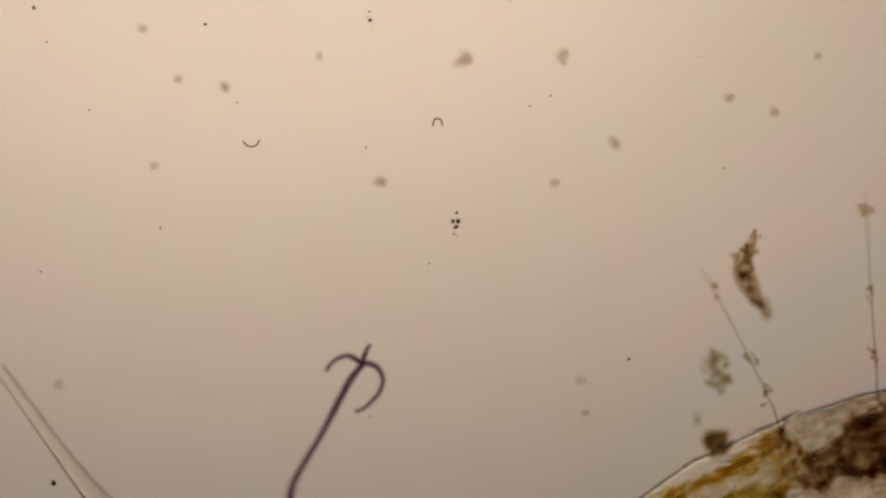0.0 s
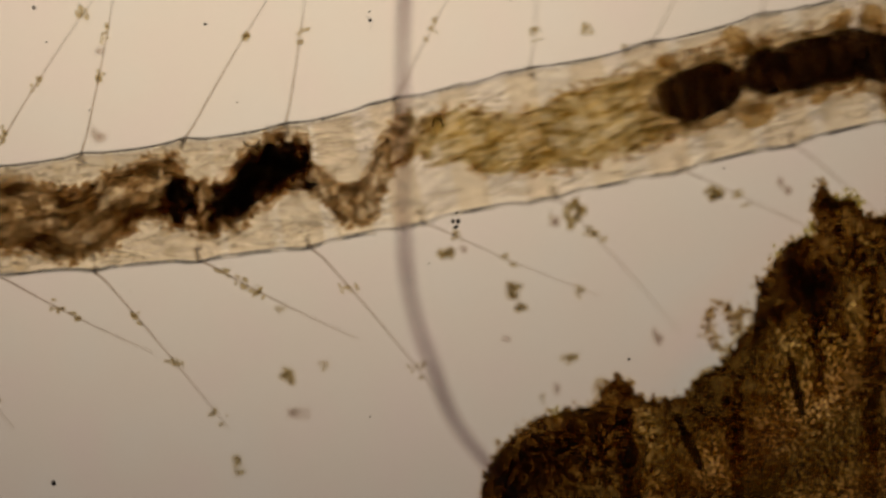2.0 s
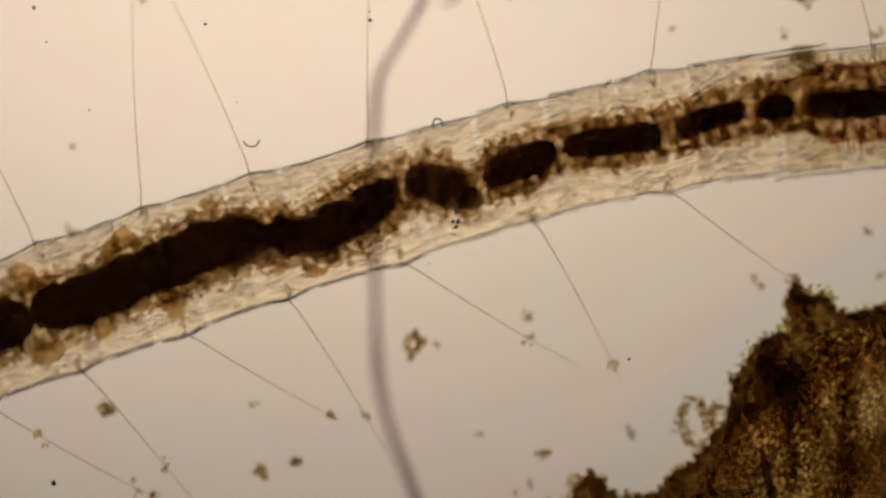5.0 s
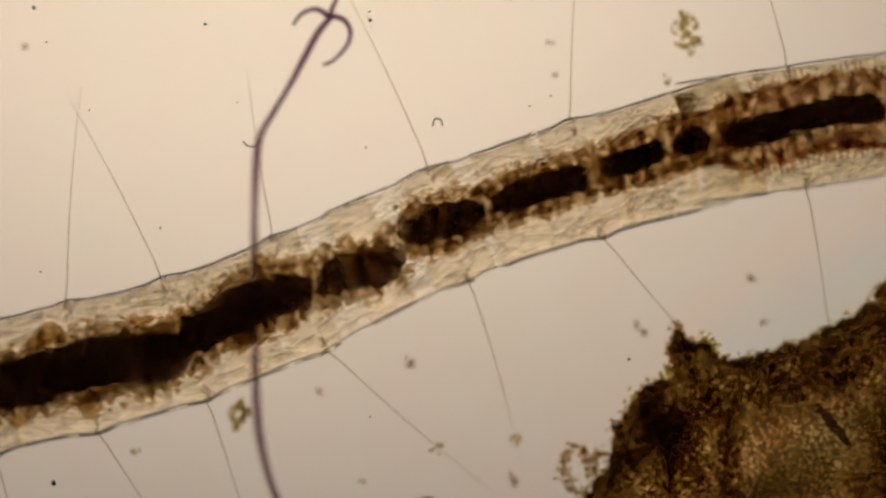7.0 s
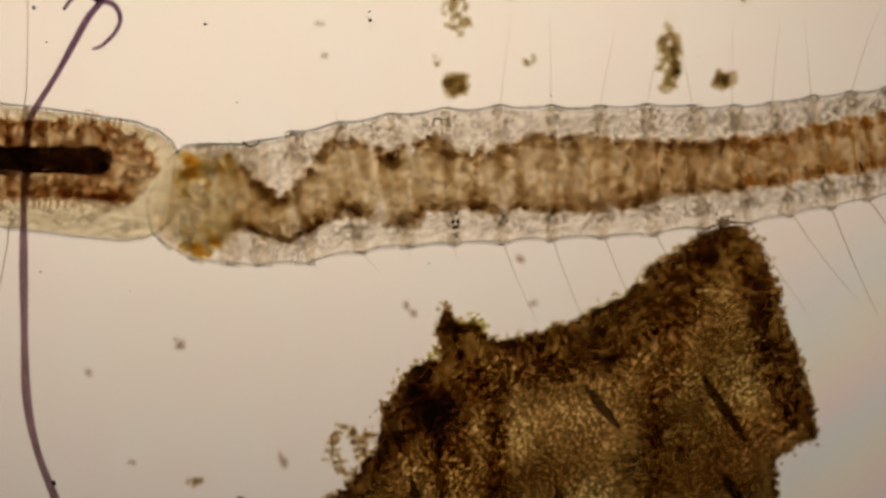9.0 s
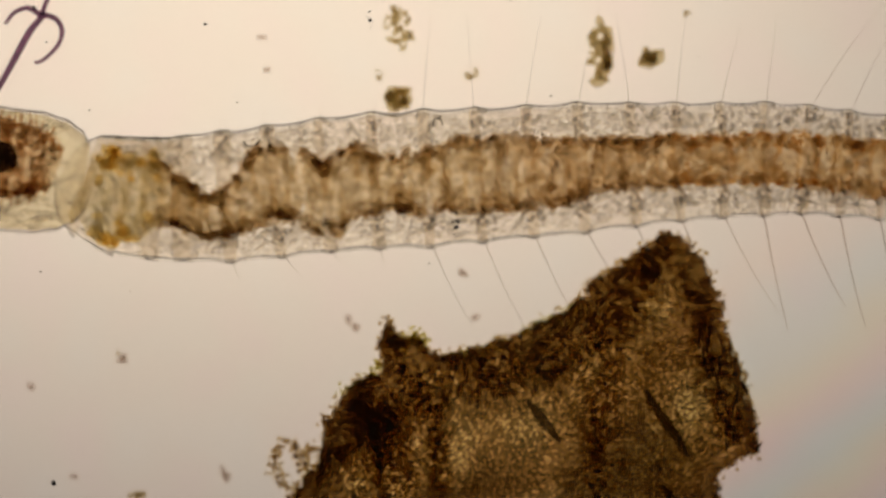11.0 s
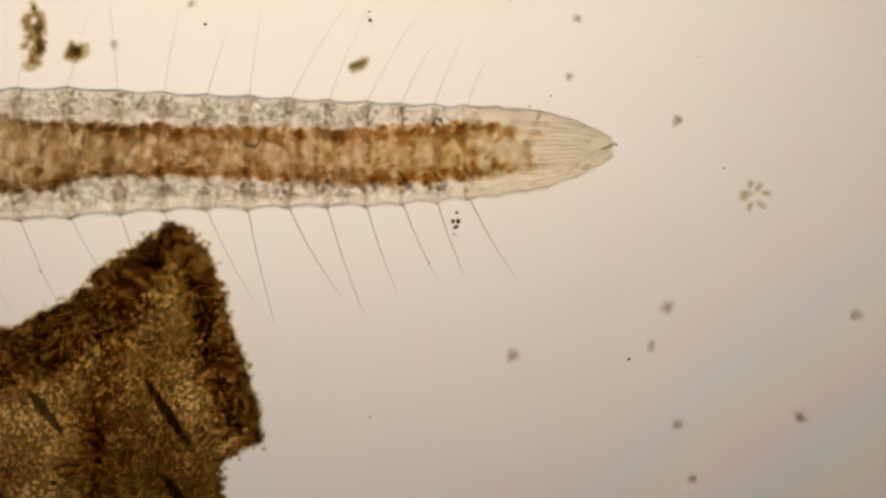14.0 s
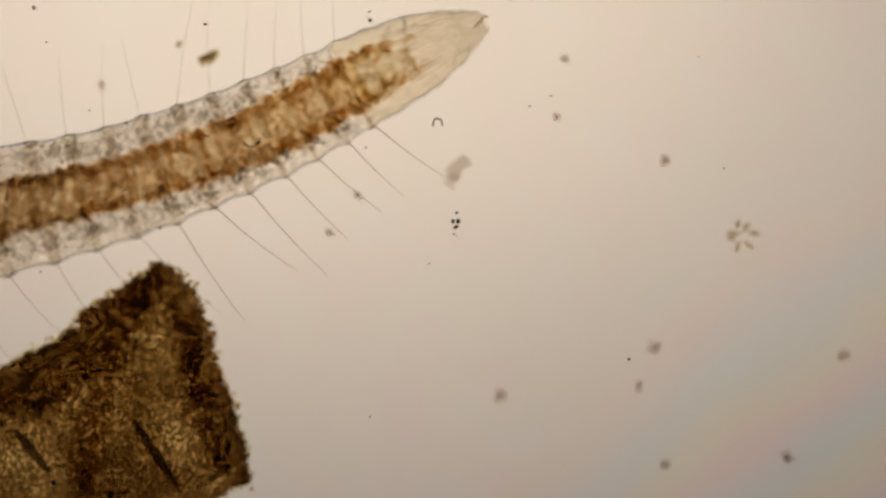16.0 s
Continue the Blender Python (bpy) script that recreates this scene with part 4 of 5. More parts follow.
COURSE += [
    (3.6, STILL, STILL_U), (4.0, [(x, y - 9) for x, y in STILL], [(u, x + 10) for u, x in STILL_U]),
    (4.3, [(-500, 500), (0, 383), (300, 328), (500, 284), (700, 242), (900, 199), (1200, 142), (1400, 112), (1568, 76), (2600, -70)], [(u, x + 22) for u, x in STILL_U]),
    (4.5, [(-500, 540), (0, 414), (300, 367), (500, 321), (700, 284), (900, 248), (1200, 188), (1400, 162), (1568, 130), (2600, -20)], [(u, x + 17) for u, x in STILL_U]),
    (4.7, [(-500, 680), (0, 515), (110, 478), (300, 424), (500, 360), (710, 310), (940, 257), (1190, 212), (1400, 185), (1568, 165), (2600, 30)], STILL_U),
    (5.7, [(-500, 820), (0, 640), (300, 525), (590, 430), (810, 360), (1045, 295), (1300, 240), (1568, 200), (2600, 80)], [(2090, 20), (2510, 445), (2750, 680), (2875, 815), (3030, 975), (3205, 1145), (3450, 1385), (3870, 1810)]),
    (6.8, [(-500, 870), (0, 740), (135, 705), (360, 625), (590, 520), (810, 410), (1045, 338), (1200, 300), (1400, 252), (1568, 236), (2600, 130)], [(2090, -60), (2510, 390), (2750, 620), (2875, 768), (3030, 928), (3205, 1095), (3450, 1330), (3870, 1745)]),
    (7.0, [(-500, 800), (0, 682), (290, 612), (520, 525), (740, 420), (980, 335), (1200, 272), (1400, 220), (1568, 200), (2600, 130)], [(2510, 330), (2750, 555), (2875, 705), (3030, 868), (3205, 1045), (3450, 1265), (3870, 1680)]),
    (7.3, [(-500, 560), (0, 520), (300, 495), (600, 448), (840, 395), (1050, 340), (1300, 260), (1500, 228), (1568, 255), (1800, 290), (2600, 250)], [(2510, 100), (2750, 320), (2875, 512), (3030, 702), (3205, 905), (3450, 1140), (3870, 1535)]),
    (7.5, [(-600, 400), (0, 370), (300, 378), (600, 368), (850, 332), (1080, 320), (1200, 352), (1400, 342), (1568, 330), (2600, 250)], [(2875, 50), (3030, 240), (3205, 440), (3450, 700), (3870, 1130), (4000, 1270)]),
    (7.8, [(-600, 280), (0, 278), (300, 285), (400, 340), (500, 352), (700, 375), (900, 362), (1140, 342), (1400, 308), (1568, 285), (2600, 140)], [(3450, -20), (3870, 390), (4000, 535), (4120, 660), (4690, 1160)]),
    (8.0, [(-600, 280), (0, 282), (200, 287), (330, 300), (420, 350), (550, 372), (700, 378), (850, 375), (1000, 374), (1130, 353), (1300, 322), (1400, 298), (1568, 258), (2500, 40)], [(3450, -50), (3870, 370), (4000, 490), (4121, 600), (4690, 1160)]),
    (8.2, [(-600, 300), (0, 292), (250, 316), (430, 365), (600, 348), (800, 294), (1000, 296), (1200, 308), (1350, 285), (1568, 215), (2400, -60)], [(3450, -90), (3870, 335), (4000, 440), (4120, 545), (4690, 1110)]),
    (9.2, [(-600, 300), (0, 290), (220, 308), (360, 358), (500, 358), (700, 330), (900, 318), (1100, 312), (1300, 298), (1568, 265), (2400, 180)], [(3450, -120), (3870, 300), (4000, 418), (4120, 525), (4690, 1098)]),
    (10.3, [(-600, 300), (0, 286), (200, 300), (300, 355), (500, 365), (700, 347), (900, 333), (1100, 322), (1300, 306), (1568, 303), (2000, 330), (2400, 320)], [(3450, -150), (3870, 268), (4000, 395), (4120, 510), (4690, 1085)]),
    (11.0, [(-600, 290), (0, 285), (100, 295), (200, 342), (400, 348), (600, 326), (800, 314), (1000, 300), (1200, 288), (1400, 283), (1568, 298), (1750, 312), (2100, 310)], [(3450, -270), (3870, 145), (4000, 280), (4120, 390), (4690, 970), (5685, 2010)]),
    (12.0, [(-600, 330), (0, 342), (100, 343), (250, 350), (400, 338), (500, 322), (700, 317), (900, 306), (1070, 294), (1250, 289), (1400, 300), (1568, 315), (1750, 322), (1909, 320)], [(3870, -2), (4000, 130), (4121, 250), (4690, 830), (5685, 1909)]),
    (12.5, [(-600, 330), (0, 300), (200, 282), (400, 267), (600, 258), (800, 243), (1000, 232), (1200, 247), (1400, 254), (1568, 254), (1700, 255)], [(3870, -205), (4690, 610), (5685, 1680)]),
    (12.8, [(-600, 300), (0, 222), (400, 205), (800, 196), (1000, 198), (1200, 206), (1400, 206), (1545, 190)], [(3870, -377), (4690, 440), (5685, 1545)]),
    (13.0, [(-600, 270), (0, 240), (200, 230), (400, 215), (600, 198), (800, 194), (1000, 204), (1200, 204), (1350, 195), (1445, 182)], [(3870, -480), (4690, 340), (5685, 1448)]),
    (13.2, [(-600, 300), (0, 264), (200, 262), (400, 247), (600, 240), (800, 246), (1000, 252), (1200, 245), (1340, 235)], [(3870, -560), (4690, 275), (5685, 1338)]),
    (13.5, [(-600, 300), (0, 275), (300, 272), (600, 273), (800, 273), (1000, 272), (1140, 272)], [(3870, -655), (4690, 130), (5685, 1140)]),
    (14.0, [(-600, 300), (0, 275), (300, 270), (500, 272), (700, 274), (900, 268), (1000, 266), (1090, 262)], [(3870, -735), (4690, 65), (5685, 1090)]),
    (14.5, [(-600, 300), (0, 275), (300, 270), (500, 272), (700, 272), (900, 262), (1000, 255), (1082, 248)], [(3870, -735), (4690, 60), (5685, 1082)]),
    (15.4, [(-600, 300), (0, 275), (300, 268), (600, 265), (800, 254), (950, 238), (1072, 222)], [(3870, -735), (4690, 60), (5685, 1072)]),
    (15.6, [(-600, 330), (0, 286), (160, 271), (320, 258), (480, 247), (620, 235), (760, 220), (900, 193), (980, 180), (1055, 165)], [(3870, -745), (4690, 45), (5685, 1055)]),
    (15.8, [(-600, 380), (0, 320), (300, 265), (500, 222), (700, 170), (850, 128), (956, 98)], [(3870, -800), (4690, 0), (5685, 956)]),
    (16.0, [(-600, 480), (0, 375), (200, 328), (400, 258), (500, 215), (600, 165), (700, 112), (800, 65), (862, 38)], [(3870, -850), (4690, -60), (5685, 862)])]


def spread(us, xs, u):
    """x of body length u; past the ends the body lies at its natural length."""
    if u < us[0]:
        return xs[0] + (u - us[0]) * 0.97
    if u > us[-1]:
        return xs[-1] + (u - us[-1]) * 0.97
    k = min(len(us) - 2, max(0, int(np.searchsorted(us, u) - 1)))
    h = [us[j + 1] - us[j] for j in range(len(us) - 1)]
    d = [(xs[j + 1] - xs[j]) / h[j] for j in range(len(us) - 1)]
    s = [d[0]] + [2 * d[j] * d[j + 1] / (d[j] + d[j + 1]) for j in range(len(d) - 1)] + [d[-1]]
    q = (u - us[k]) / h[k]
    return (xs[k] * (1 + 2 * q) * (1 - q) ** 2 + s[k] * h[k] * q * (1 - q) ** 2 + xs[k + 1] * q * q * (3 - 2 * q) + s[k + 1] * h[k] * q * q * (q - 1))


def height_at(line, x):
    xs, ys = [p[0] for p in line], [p[1] for p in line]
    if x <= xs[0]:
        return ys[0] + (x - xs[0]) * (ys[1] - ys[0]) / (xs[1] - xs[0])
    if x >= xs[-1]:
        return ys[-1] + (x - xs[-1]) * (ys[-1] - ys[-2]) / (xs[-1] - xs[-2])
    k = min(len(xs) - 2, int(np.searchsorted(xs, x) - 1))
    k = max(k, 0)
    d = [(ys[j + 1] - ys[j]) / (xs[j + 1] - xs[j]) for j in range(len(xs) - 1)]
    m = lambda j: d[0] if j == 0 else d[-1] if j == len(d) else 0.5 * (d[j - 1] + d[j])
    h = xs[k + 1] - xs[k]
    q = (x - xs[k]) / h
    return (ys[k] * (1 + 2 * q) * (1 - q) ** 2 + m(k) * h * q * (1 - q) ** 2 + ys[k + 1] * q * q * (3 - 2 * q) + m(k + 1) * h * q * q * (q - 1))


def on_slide(t, x, y, z):
    """A place in um from picture coordinates at t seconds and height z."""
    cx, cy = middle(t)
    k = (REACH + LAYER - z) / REACH
    return (cx + (x - 784) * k, -(cy + (y - 441) * k), z)


# how the gut winds inside the body: seconds, its middle line in the picture's um
GUT_LINES = {}
GUT_LINES[1.0] = [(260, 690), (400, 698), (560, 710), (700, 692), (790, 655), (830, 622), (870, 640), (920, 625), (1000, 592), (1060, 560), (1110, 512), (1170, 548), (1220, 540), (1265, 482),
                  (1310, 440), (1360, 472), (1400, 478), (1440, 420), (1490, 382), (1540, 366), (1600, 395)]
GUT_LINES[1.5] = [(0, 375), (120, 360), (240, 348), (300, 350), (400, 332), (520, 320), (600, 320), (680, 310), (720, 300), (770, 282), (850, 290), (950, 255), (1030, 228), (1080, 190),
                  (1110, 198), (1150, 235), (1200, 238), (1240, 190), (1290, 145), (1340, 120), (1380, 124), (1420, 180), (1450, 200), (1490, 150), (1520, 90), (1568, 70)]
GUT_LINES[2.0] = [(31, 365), (125, 400), (219, 353), (290, 330), (337, 365), (395, 365), (454, 318), (513, 282), (560, 318), (607, 377), (654, 330), (713, 247), (784, 240), (902, 255), (1020, 228),
                  (1160, 184), (1231, 165), (1325, 137), (1466, 106), (1565, 82)]
GUT_LINES[2.5] = [(0, 482), (60, 450), (120, 400), (200, 385), (250, 400), (280, 450), (320, 460), (360, 400), (390, 345), (440, 342), (520, 350), (600, 342), (690, 300), (760, 288), (880, 270),
                  (960, 250), (1060, 220), (1130, 175), (1200, 152), (1300, 165), (1380, 140), (1410, 92), (1450, 70), (1520, 78), (1600, 60)]
GUT_LINES[3.0] = [(0, 432), (120, 412), (250, 390), (330, 384), (420, 358), (520, 336), (600, 320), (700, 286), (780, 266), (870, 258), (950, 242), (1050, 225), (1100, 214), (1180, 190), (1280, 180),
                  (1330, 166), (1400, 145), (1480, 121), (1600, 110)]
GUT_LINES[3.6] = [(-60, 415), (54, 388), (101, 372), (219, 346), (337, 325), (431, 282), (490, 278), (525, 306), (596, 313), (666, 287), (725, 247), (784, 228), (831, 252), (862, 266), (890, 247), (972, 205),
                  (1019, 184), (1113, 177), (1184, 169), (1255, 153), (1372, 118), (1565, 87)]
GUT_LINES[4.3] = [(-60, 395), (50, 368), (150, 364), (250, 355), (350, 325), (430, 288), (500, 284), (580, 284), (640, 272), (700, 248), (760, 212), (800, 203), (850, 228), (880, 240), (910, 225), (960, 195),
                  (1020, 168), (1080, 160), (1150, 155), (1200, 152), (1300, 135), (1400, 112), (1565, 82)]
GUT_LINES[4.5] = [(-60, 432), (50, 408), (150, 398), (250, 386), (350, 355), (430, 325), (500, 324), (580, 330), (640, 316), (700, 285), (760, 248), (800, 245), (850, 265), (885, 280), (910, 265), (960, 235),
                  (1020, 205), (1060, 200), (1130, 198), (1200, 190), (1300, 175), (1400, 150), (1565, 128)]
GUT_LINES[4.7] = [(-60, 530), (54, 494), (219, 447), (337, 400), (431, 365), (501, 360), (560, 370), (643, 341), (713, 294), (760, 264), (807, 282), (854, 311), (890, 282), (972, 247), (1019, 228), (1090, 228),
                  (1172, 219), (1302, 188), (1396, 172), (1561, 160)]
GUT_LINES[7.0] = [(0, 690), (100, 660), (200, 635), (260, 640), (330, 605), (390, 570), (450, 535), (550, 510), (600, 482), (690, 462), (710, 425), (780, 395), (850, 375), (950, 335), (1010, 320), (1060, 300),
                  (1120, 285), (1200, 255), (1250, 245), (1300, 240), (1400, 215), (1500, 195), (1600, 195)]
GUT_LINES[7.5] = [(0, 366), (66, 365), (136, 370), (254, 365), (325, 377), (395, 377), (501, 381), (584, 372), (666, 360), (748, 358), (901, 337), (1019, 318), (1090, 335)]
GUT_LINES[7.8] = [(-60, 266), (0, 266), (172, 266), (313, 271), (395, 318), (478, 330), (537, 330), (596, 353), (654, 400), (701, 377), (760, 341), (807, 353), (843, 388), (890, 365), (949, 348), (1019, 360), (1090, 365),
                  (1184, 346), (1325, 325), (1565, 294)]
GUT_LINES[8.0] = [(-60, 272), (100, 275), (200, 270), (280, 278), (350, 335), (420, 370), (490, 350), (540, 385), (580, 405), (620, 380), (690, 350), (735, 380), (780, 395), (830, 360), (880, 382), (920, 388),
                  (1000, 375), (1060, 367), (1120, 360), (1200, 345), (1300, 320), (1400, 295), (1568, 250)]
GUT_LINES[12.0] = [(0, 348), (90, 345), (140, 338), (200, 370), (240, 388), (290, 362), (350, 328), (400, 335), (440, 370), (490, 320), (530, 320), (580, 325), (640, 318), (740, 315), (830, 315), (920, 300),
                   (1000, 295), (1100, 290), (1250, 290), (1400, 305), (1568, 315)]
GUT_U = np.arange(0.0, 5700.0, 15.0)


def gut_winding(t):
    """Sideways place of the gut along the body at one of the times above; where the line is not known, as built."""
    line, marks = [(c[1], c[2]) for c in COURSE if c[0] == t][0]
    us, xs = [m[0] for m in marks], [m[1] for m in marks]
    known = GUT_LINES[t]
    out = []
    for u in GUT_U:
        x = spread(us, xs, u)
        side = gut_off(u)
        w = min(1, max(0, (x - known[0][0]) / 40)) * min(1, max(0, (known[-1][0] - x) / 40))
        if w > 0:
            tilt = math.atan2(height_at(line, x + 20) - height_at(line, x - 20), 40)
            seen = (height_at(line, x) - height_at(known, x)) * math.cos(tilt)
            side += (seen - side) * w
        room = max(6, (girth(u) if u < 3870 else girth_rear(u)) - 0.55 * gut_r(u))
        out.append(max(-room, min(room, side)))
    soft = np.array(out)
    soft[1:-1] = 0.25 * soft[:-2] + 0.5 * soft[1:-1] + 0.25 * soft[2:]
    return soft


WINDING_T = [0.6] + sorted(GUT_LINES)
WINDING = [np.array([gut_off(u) for u in GUT_U])] + [gut_winding(t) for t in sorted(GUT_LINES)]


def gut_side(t, us):
    k = int(np.clip(np.searchsorted(WINDING_T, t) - 1, 0, len(WINDING_T) - 2))
    w = float(np.clip((t - WINDING_T[k]) / (WINDING_T[k + 1] - WINDING_T[k]), 0, 1))
    return np.interp(us, GUT_U, WINDING[k] * (1 - w) + WINDING[k + 1] * w)


def worm_rows():
    rows = {i: [] for i in range(len(PIECES))}
    for t, line, marks in COURSE:
        us, xs = [m[0] for m in marks], [m[1] for m in marks]
        for i, (u, seg, half, inner) in enumerate(PIECES):
            a, x, b = (spread(us, xs, u + d) for d in (-half, 0, half))
            ya, y, yb = (height_at(line, q) for q in (a, x, b))
            x, y = (a + 2 * x + b) / 4, (ya + 2 * y + yb) / 4
            turn = math.atan2(ya - yb, b - a)
            if inner:
                lo, mid, hi = gut_side(t, (u - half, u, u + half))
                nx, ny = -math.sin(turn), math.cos(turn)
                turn += math.atan2(hi - lo, math.hypot(b - a, yb - ya)) - math.atan2(gut_off(u + half) - gut_off(u - half), 2 * half)
                back = gut_off(u)
                x, y = x + nx * mid + math.sin(turn) * back, y - (ny * mid - math.cos(turn) * back)
            p = on_slide(t, x, y, BODY_Z)
            rows[i].append((t, pose(p[0] * U, p[1] * U, p[2] * U, 0, 0, math.degrees(turn))))
    return rows


# ---------------------------------------------------------------- grit and clumps on the slide
def grain_meshes(name, material):
    return [mesh_from(name, v * 10, f.tolist(), material, v * 10 + np.array((700.0 * k, 0, 0))) for k, (v, f) in enumerate(SHAPES)]


HEAPS = {"brown": grain_meshes("grain", DETRITUS), "pale": grain_meshes("flake", PALE)}


def heap(name, kind, rng, size, count, long=1.0, tilt=0.0, grain=0.35):
    """A loose heap of grains about 2 * size across, each a part of its own."""
    ob = new(name)
    c, s = math.cos(tilt), math.sin(tilt)
    for k in range(count):
        a, d = rng.uniform(0, 6.28), size * math.sqrt(rng.random()) * (0.8 if kind == "brown" else 0.5)
        x, y = d * math.cos(a) * long, d * math.sin(a) / long
        r = size * grain * rng.uniform(0.6, 1.3)
        g = new("grain" if kind == "brown" else "flake", rng.choice(HEAPS[kind]))
        g.parent = ob
        g.location = ((x * c - y * s) * U, (x * s + y * c) * U, (r * 0.75 + rng.uniform(0, size * 0.25)) * U)
        g.rotation_euler = (0, 0, rng.uniform(0, 3.1))
        g.scale = (r * rng.uniform(0.9, 1.5) / 10, r / 10, r * 0.8 / 10)
    return ob


def set_down(ob, x, y, label, category, group=""):
    ob.matrix_world = pose(x * U, -y * U, 0)
    return tagged(ob, label, category, group)


def build_clumps():
    rng = random.Random(21)
    # x, y, half size, lengthening, tilt, grains
    brown = [(1474, -66, 25, 1.0, 0, 22), (1440, -113, 12, 1.0, 0, 6), (1605, -113, 14, 1.5, 0.5, 6), 
             (1985, -221, 10, 1.2, 0, 5), (1045, 50, 15, 1.3, 0, 7), (512, 662, 18, 1.0, 0, 9), (575, 648, 10, 1.2, 0, 4), (1015, 630, 16, 1.6, 0.7, 6),
             (965, 708, 9, 1.0, 0, 4), (500, 548, 10, 1.0, 0, 4), (423, 825, 16, 0.9, 0.3, 8), (980, 382, 8, 1.0, 0, 3), (1118, 85, 13, 1.7, 0, 5)]
    for x, y, size, long, tilt, count in brown:
        set_down(heap("debris_clump", "brown", rng, size, count, long, tilt), x, y, "small brown clump of granular debris on the glass", "debris", "debris clumps on the slide")
    pale = [(453, -803, 9, 1.0, 0), (516, -712, 10, 1.2, 0.8), (598, -700, 13, 1, 0), (1026, -748, 20, 1.6, 0.6), (1201, -753, 18, 0.6, 0), (1293, -600, 16, 0.8, 0), (1495, -680, 11, 1.2, 0), (1578, -655, 12, 1.1, 0), (1658, -755, 9, 1.3, 0), (476, -558, 11, 1.2, 0)]
    pale += [(878, -531, 14, 1.5, 0), (1188, -528, 10, 1.5, 0.3), (1233, -178, 10, 1, 0), (1243, -118, 9, 1, 0), (303, -170, 12, 1, 0.5), (768, -755, 9, 1, 0), (180, 88, 10, 1.4, 0.3), (175, 240, 16, 1.4, -0.8), (530, 730, 18, 1.8, -0.1), (990, 690, 10, 0.6, 0), (1165, 590, 11, 0.8, 0.3), (1388, 325, 12, 0.8, 0.2)]
    pale += [(2823, 317, 20, 1.3, 0), (2554, 405, 16, 1.2, 0.3), (2846, 527, 14, 1, 0), (3161, 332, 18, 1.1, 0), (2846, -13, 14, 0.8, 0), (2669, -193, 12, 1, 0), (2651, -90, 11, 1, 0), (2798, 387, 12, 0.7, 0), (2871, 622, 14, 1, 0), (3061, 512, 15, 0.7, 0.4)]
    pale += [(2471, 15, 30, 2.6, 1.0), (2301, 48, 12, 0.7, 0.4), (2251, 115, 13, 0.9, 0), (1590, 240, 14, 1.0, 0), (1610, 320, 11, 1, 0), (1400, 335, 12, 1, 0), (985, 390, 14, 1, 0), (825, 440, 10, 1, 0), (1170, 600, 12, 1, 0), (900, 600, 9, 1.4, 0), (1850, -147, 12, 1.0, 0)]
    for x, y, size, long, tilt in pale:
        set_down(heap("speck", "pale", rng, size, 8, long, tilt, 0.42), x, y, "faint greyish speck of grit on the glass", "grit", "faint specks on the slide")
    set_down(heap("debris_clump", "brown", rng, 38, 40, 0.8, 0.3, 0.14), 1476, -192, "loose pinkish brown clump of fine grains on the glass", "debris", "debris clumps on the slide")
    # rosette of small petals
    rosette = tagged(new("rosette"), "brownish rosette of small cells on the glass", "plankton")
    rosette.matrix_world = pose(2979 * U, -120 * U, 0)
    for k in range(7):
        a = 2 * math.pi * k / 7 + rng.uniform(-0.2, 0.2)
        d = rng.uniform(12, 24)
        v, f = cloud(rng, [((d * math.cos(a), d * math.sin(a), 6), (rng.uniform(8, 13), 5.5, 5), a)], SHAPES)
        part("cell", mesh_from("cell", v, f, DETRITUS, v + np.array((rng.uniform(0, 900), 0, 0))), rosette)
    # curved glassy husk
    husk = tagged(new("empty_husk"), "curved glassy brown empty husk on the glass", "shell")
    husk.matrix_world = pose(1531 * U, 358 * U, 0)
    spine = smooth_line([(6, 86, 190), (0, 62, 165), (-12, 36, 140), (-10, 8, 112), (8, -26, 75), (26, -56, 40), (34, -66, 22)], 8)
    rad = [2.5 + 17 * math.sin(math.pi * min(1, (k + 0.3) / (len(spine) * 0.94))) ** 1.2 if k < len(spine) * 0.9 else 9 for k in range(len(spine))]
    v, f = tube(spine, rad, 14)
    part("husk_wall", mesh_from("husk_wall", v, f, HUSK), husk)
    items = []
    for k in range(46):
        p, r = spine[rng.randint(4, len(spine) - 3)], rng.uniform(4, 9)
        items.append(((p.x + rng.gauss(0, 9), p.y + rng.gauss(0, 6), p.z + rng.gauss(0, 5)), (r, r * 0.7, r * 0.7), rng.uniform(0, 3)))
    v, f = cloud(rng, items, SHAPES)
    tagged(part("husk_filling", mesh_from("husk_filling", v, f, DETRITUS), husk), kind="stuff")


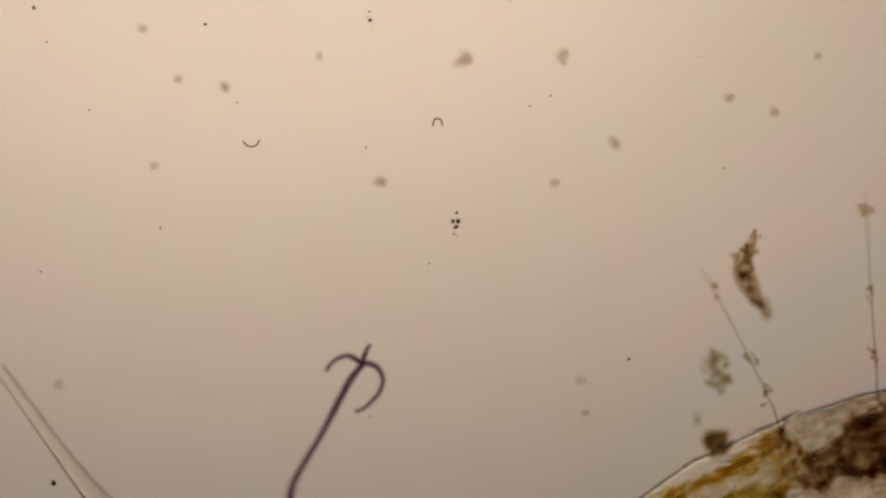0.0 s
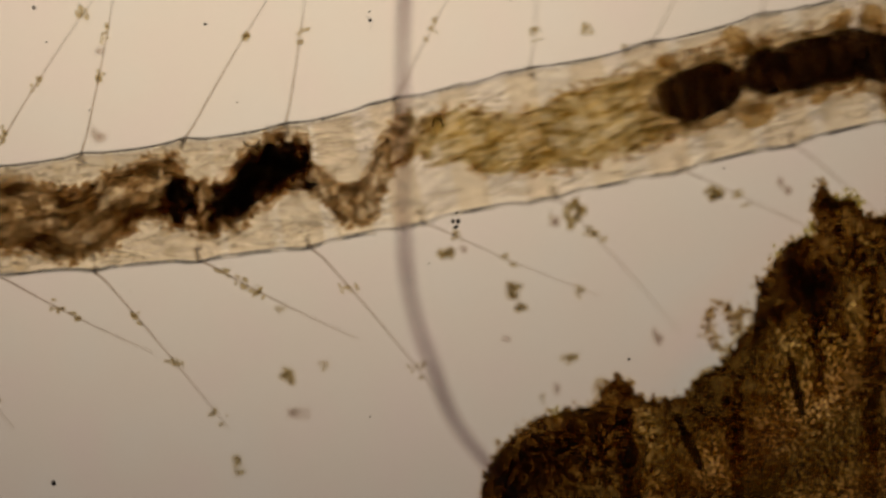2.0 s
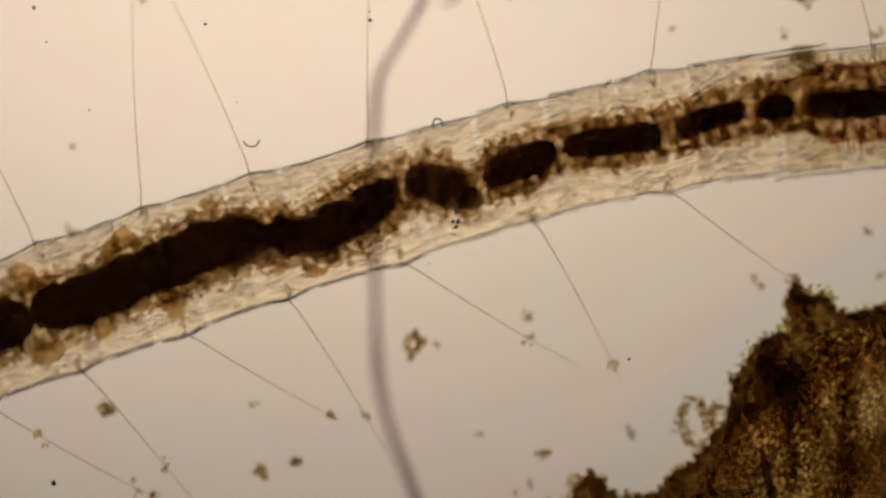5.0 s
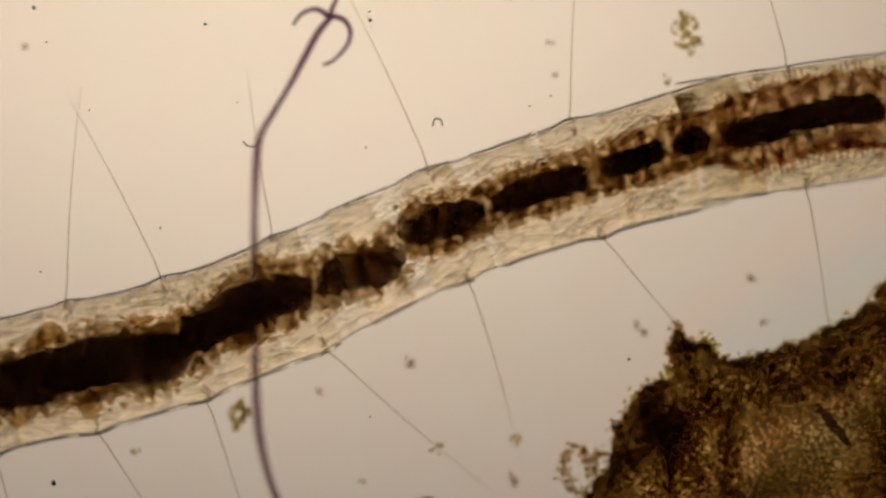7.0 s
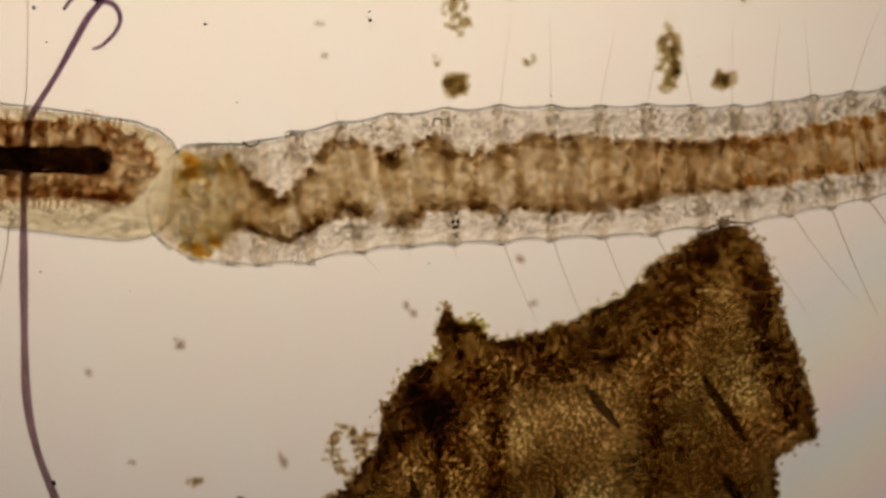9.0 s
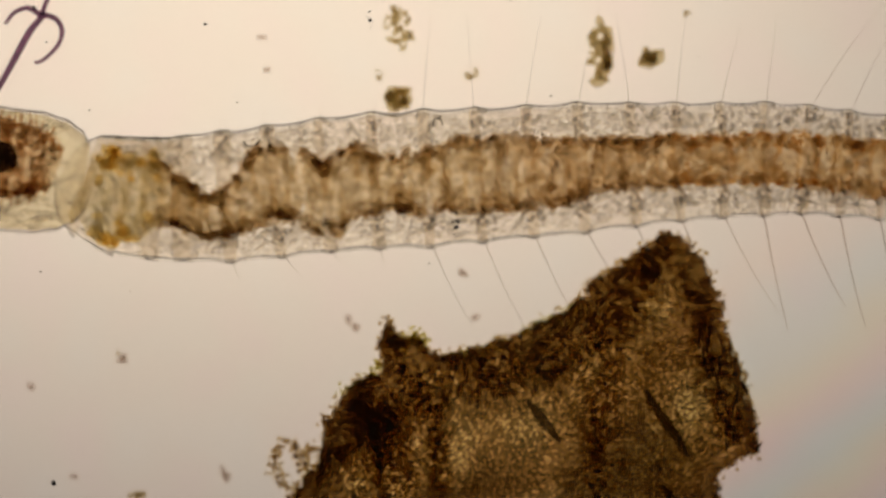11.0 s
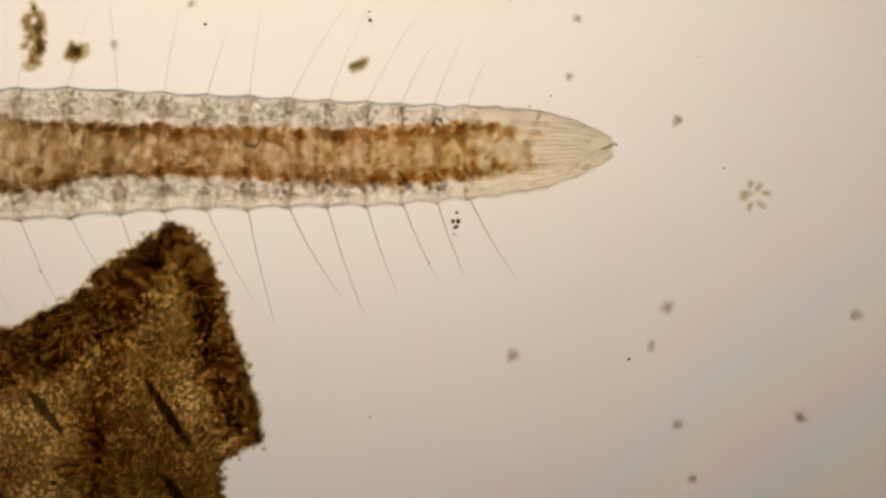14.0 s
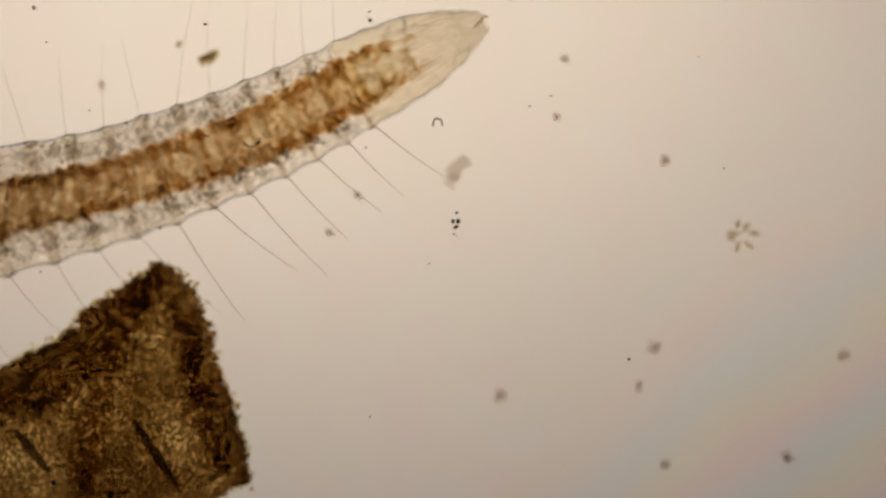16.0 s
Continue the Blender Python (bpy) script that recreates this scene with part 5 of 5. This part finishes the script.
def build_drifters():
    """Clumps that the worm drags along: their places on the slide, time by time."""
    rng = random.Random(8)
    out = []
    for size, long, rows in (
            (24, 0.85, [(0, 1118, 440), (1.2, 1113, 428), (1.5, 1132, 378), (2.0, 1020, 378), (2.5, 952, 450), (3.0, 839, 430), (3.5, 740, 475), (4.0, 769, 456), (4.7, 784, 440), (6.8, 715, 480), (7.3, 640, 485), (7.5, 638, 473), (16, 638, 473)]),
            (17, 1.3, [(0, 1275, 420), (1.8, 1268, 415), (2.1, 1265, 318), (2.4, 1028, 424), (2.7, 914, 440), (3.0, 484, 500), (3.3, 280, 545), (3.6, 228, 572), (4.7, 236, 556), (16, 236, 556)]),
            (16, 0.8, [(0, 1085, 500), (1.8, 1075, 500), (2.1, 812, 530), (2.4, 704, 612), (2.7, 274, 662), (3.0, -60, 720), (3.4, -200, 735), (16, -200, 735)]),
            (14, 1.6, [(0, 930, 520), (1.5, 915, 530), (2.1, 760, 440), (2.4, 600, 585), (2.7, 190, 648), (3.0, -160, 700), (3.4, -300, 715), (16, -300, 715)]),
            (38, 0.55, [(0, 2080, -70), (7.5, 2080, -70), (8.0, 1982, -73), (8.2, 1890, -80), (9.2, 1850, -120), (10.3, 1838, -147), (11, 1832, -148), (12, 1806, -153), (12.5, 1814, -141), (13, 1815, -142), (13.2, 1802, -158), (13.5, 1704, -160), (14.5, 1706, -158), (15.5, 1690, -150), (15.6, 1672, -142), (16, 1480, -110)]),
            (24, 1.35, [(0, 2190, -50), (7.5, 2190, -50), (8.0, 2095, -51), (8.2, 1985, -45), (9.2, 1950, -95), (10.3, 1928, -140), (11, 1925, -145), (12, 1906, -147), (12.5, 1900, -147), (13, 1898, -152), (13.5, 1778, -137), (14.5, 1790, -142), (15.5, 1776, -145), (15.6, 1753, -137), (16, 1560, -100)]),
            (17, 1.35, [(0, 2450, -110), (11, 2420, -110), (12, 2386, -110), (12.5, 2381, -116), (13, 2385, -135), (13.5, 2257, -109), (14, 2280, -110), (14.5, 2271, -116), (15.5, 2261, -138), (15.6, 2231, -150), (16, 2036, -194)]),
            (11, 1.2, [(0, 1000, 580), (2.1, 915, 545), (2.4, 812, 630), (2.7, 612, 652), (3.0, 615, 655), (3.5, 575, 650), (16, 575, 650)])):
        ob = tagged(heap("drifting_clump", "brown", rng, size, 16 if size < 30 else 40, long, 0.6 if long == 1.35 else 0.0, 0.35 if size < 30 else 0.24), "loose brown clump dragged along by the worm", "debris", "drifting clumps")
        out.append((ob, [(t, pose(x * U, -y * U, 0)) for t, x, y in rows]))
    return out


def build_lens_dust():
    """Dust on the eyepiece glass: it stays put in the picture."""
    rng = random.Random(5)
    dust = tagged(new("lens_dust"), "dark specks of dust on the eyepiece glass", "dust")
    k = (REACH + LAYER - DUST_Z) / REACH

    def speck(x, y, r):
        v, f = cloud(rng, [(((x - 784) * k, -(y - 441) * k, 0), (r, r * rng.uniform(0.8, 1.2), r * 0.6), 0)], SHAPES)
        part("dust_speck", mesh_from("dust_speck", v, f, DUST), dust)
    for x, y, r in ((363, 43, 3), (95, 855, 4.2), (808, 377, 3), (802, 392, 3.4), (811, 392, 3.4), (807, 402, 4), (803, 415, 2), (809, 418, 1.6), (654, 21, 2.6), (655, 36, 3), (650, 30, 1.6), (661, 40, 1.6), (656, 50, 1.6), (60, 14, 3), (82, 75, 2.6),
                    (158, 195, 2.4), (284, 404, 2.4), (647, 262, 2.6), (420, 181, 2.2), (937, 188, 2.2), (975, 170, 2.4), (72, 481, 2.2), (231, 516, 2.2), (655, 738, 2.2), (759, 467, 2.2), (903, 0, 2.6), (1281, 298, 2), (1237, 100, 2)):
        speck(x, y, r * (1.15 if r > 2.8 else 0.8))
    for arc in ([(430, 250), (436, 257), (445, 260), (454, 257), (460, 247)], [(766, 224), (768, 213), (774, 210), (781, 213), (783, 223)], [(1111, 636), (1113, 634), (1115, 636), (1113, 638), (1111, 636)]):
        p = smooth_line([((x - 784) * k, -(y - 441) * k, 0) for x, y in arc], 3)
        part("dust_thread", mesh_from("dust_thread", *tube(p, [1.3] * len(p), 6), DUST), dust)
    return dust


build_clumps()
DRIFTERS = build_drifters()
DUST_Z = 215.0
LENS_DUST = build_lens_dust()
DUST_ROWS = [(t, pose((x + 784) * U, -(y + 441) * U, (DUST_Z + lift(t)) * U)) for t, x, y in TRACK]


def motions():
    walk(ILLUMINATOR, ILLUMINATOR_ROWS)
    walk(LENS_DUST, DUST_ROWS)
    walk(FIBRE_THING, [(t, pose(0, y * U, z * U)) for t, z, y in SINKING])
    walk(FRINGE_GLASS, [(t, pose((x + 784) * U, -(y + 441) * U, FRINGE_GLASS_Z * U)) for t, x, y in TRACK])
    for clump, rows in DRIFTERS:
        walk(clump, rows)
    rows = worm_rows()
    for i, (u, seg, half, inner) in enumerate(PIECES):
        walk(seg, rows[i])
    for ob, (x, y), side in SWAYING:
        walk(ob, [(t, pose(x * U, y * U, 0, 0, 0, -up if side > 0 else low)) for t, up, low in SWAY])


motions()
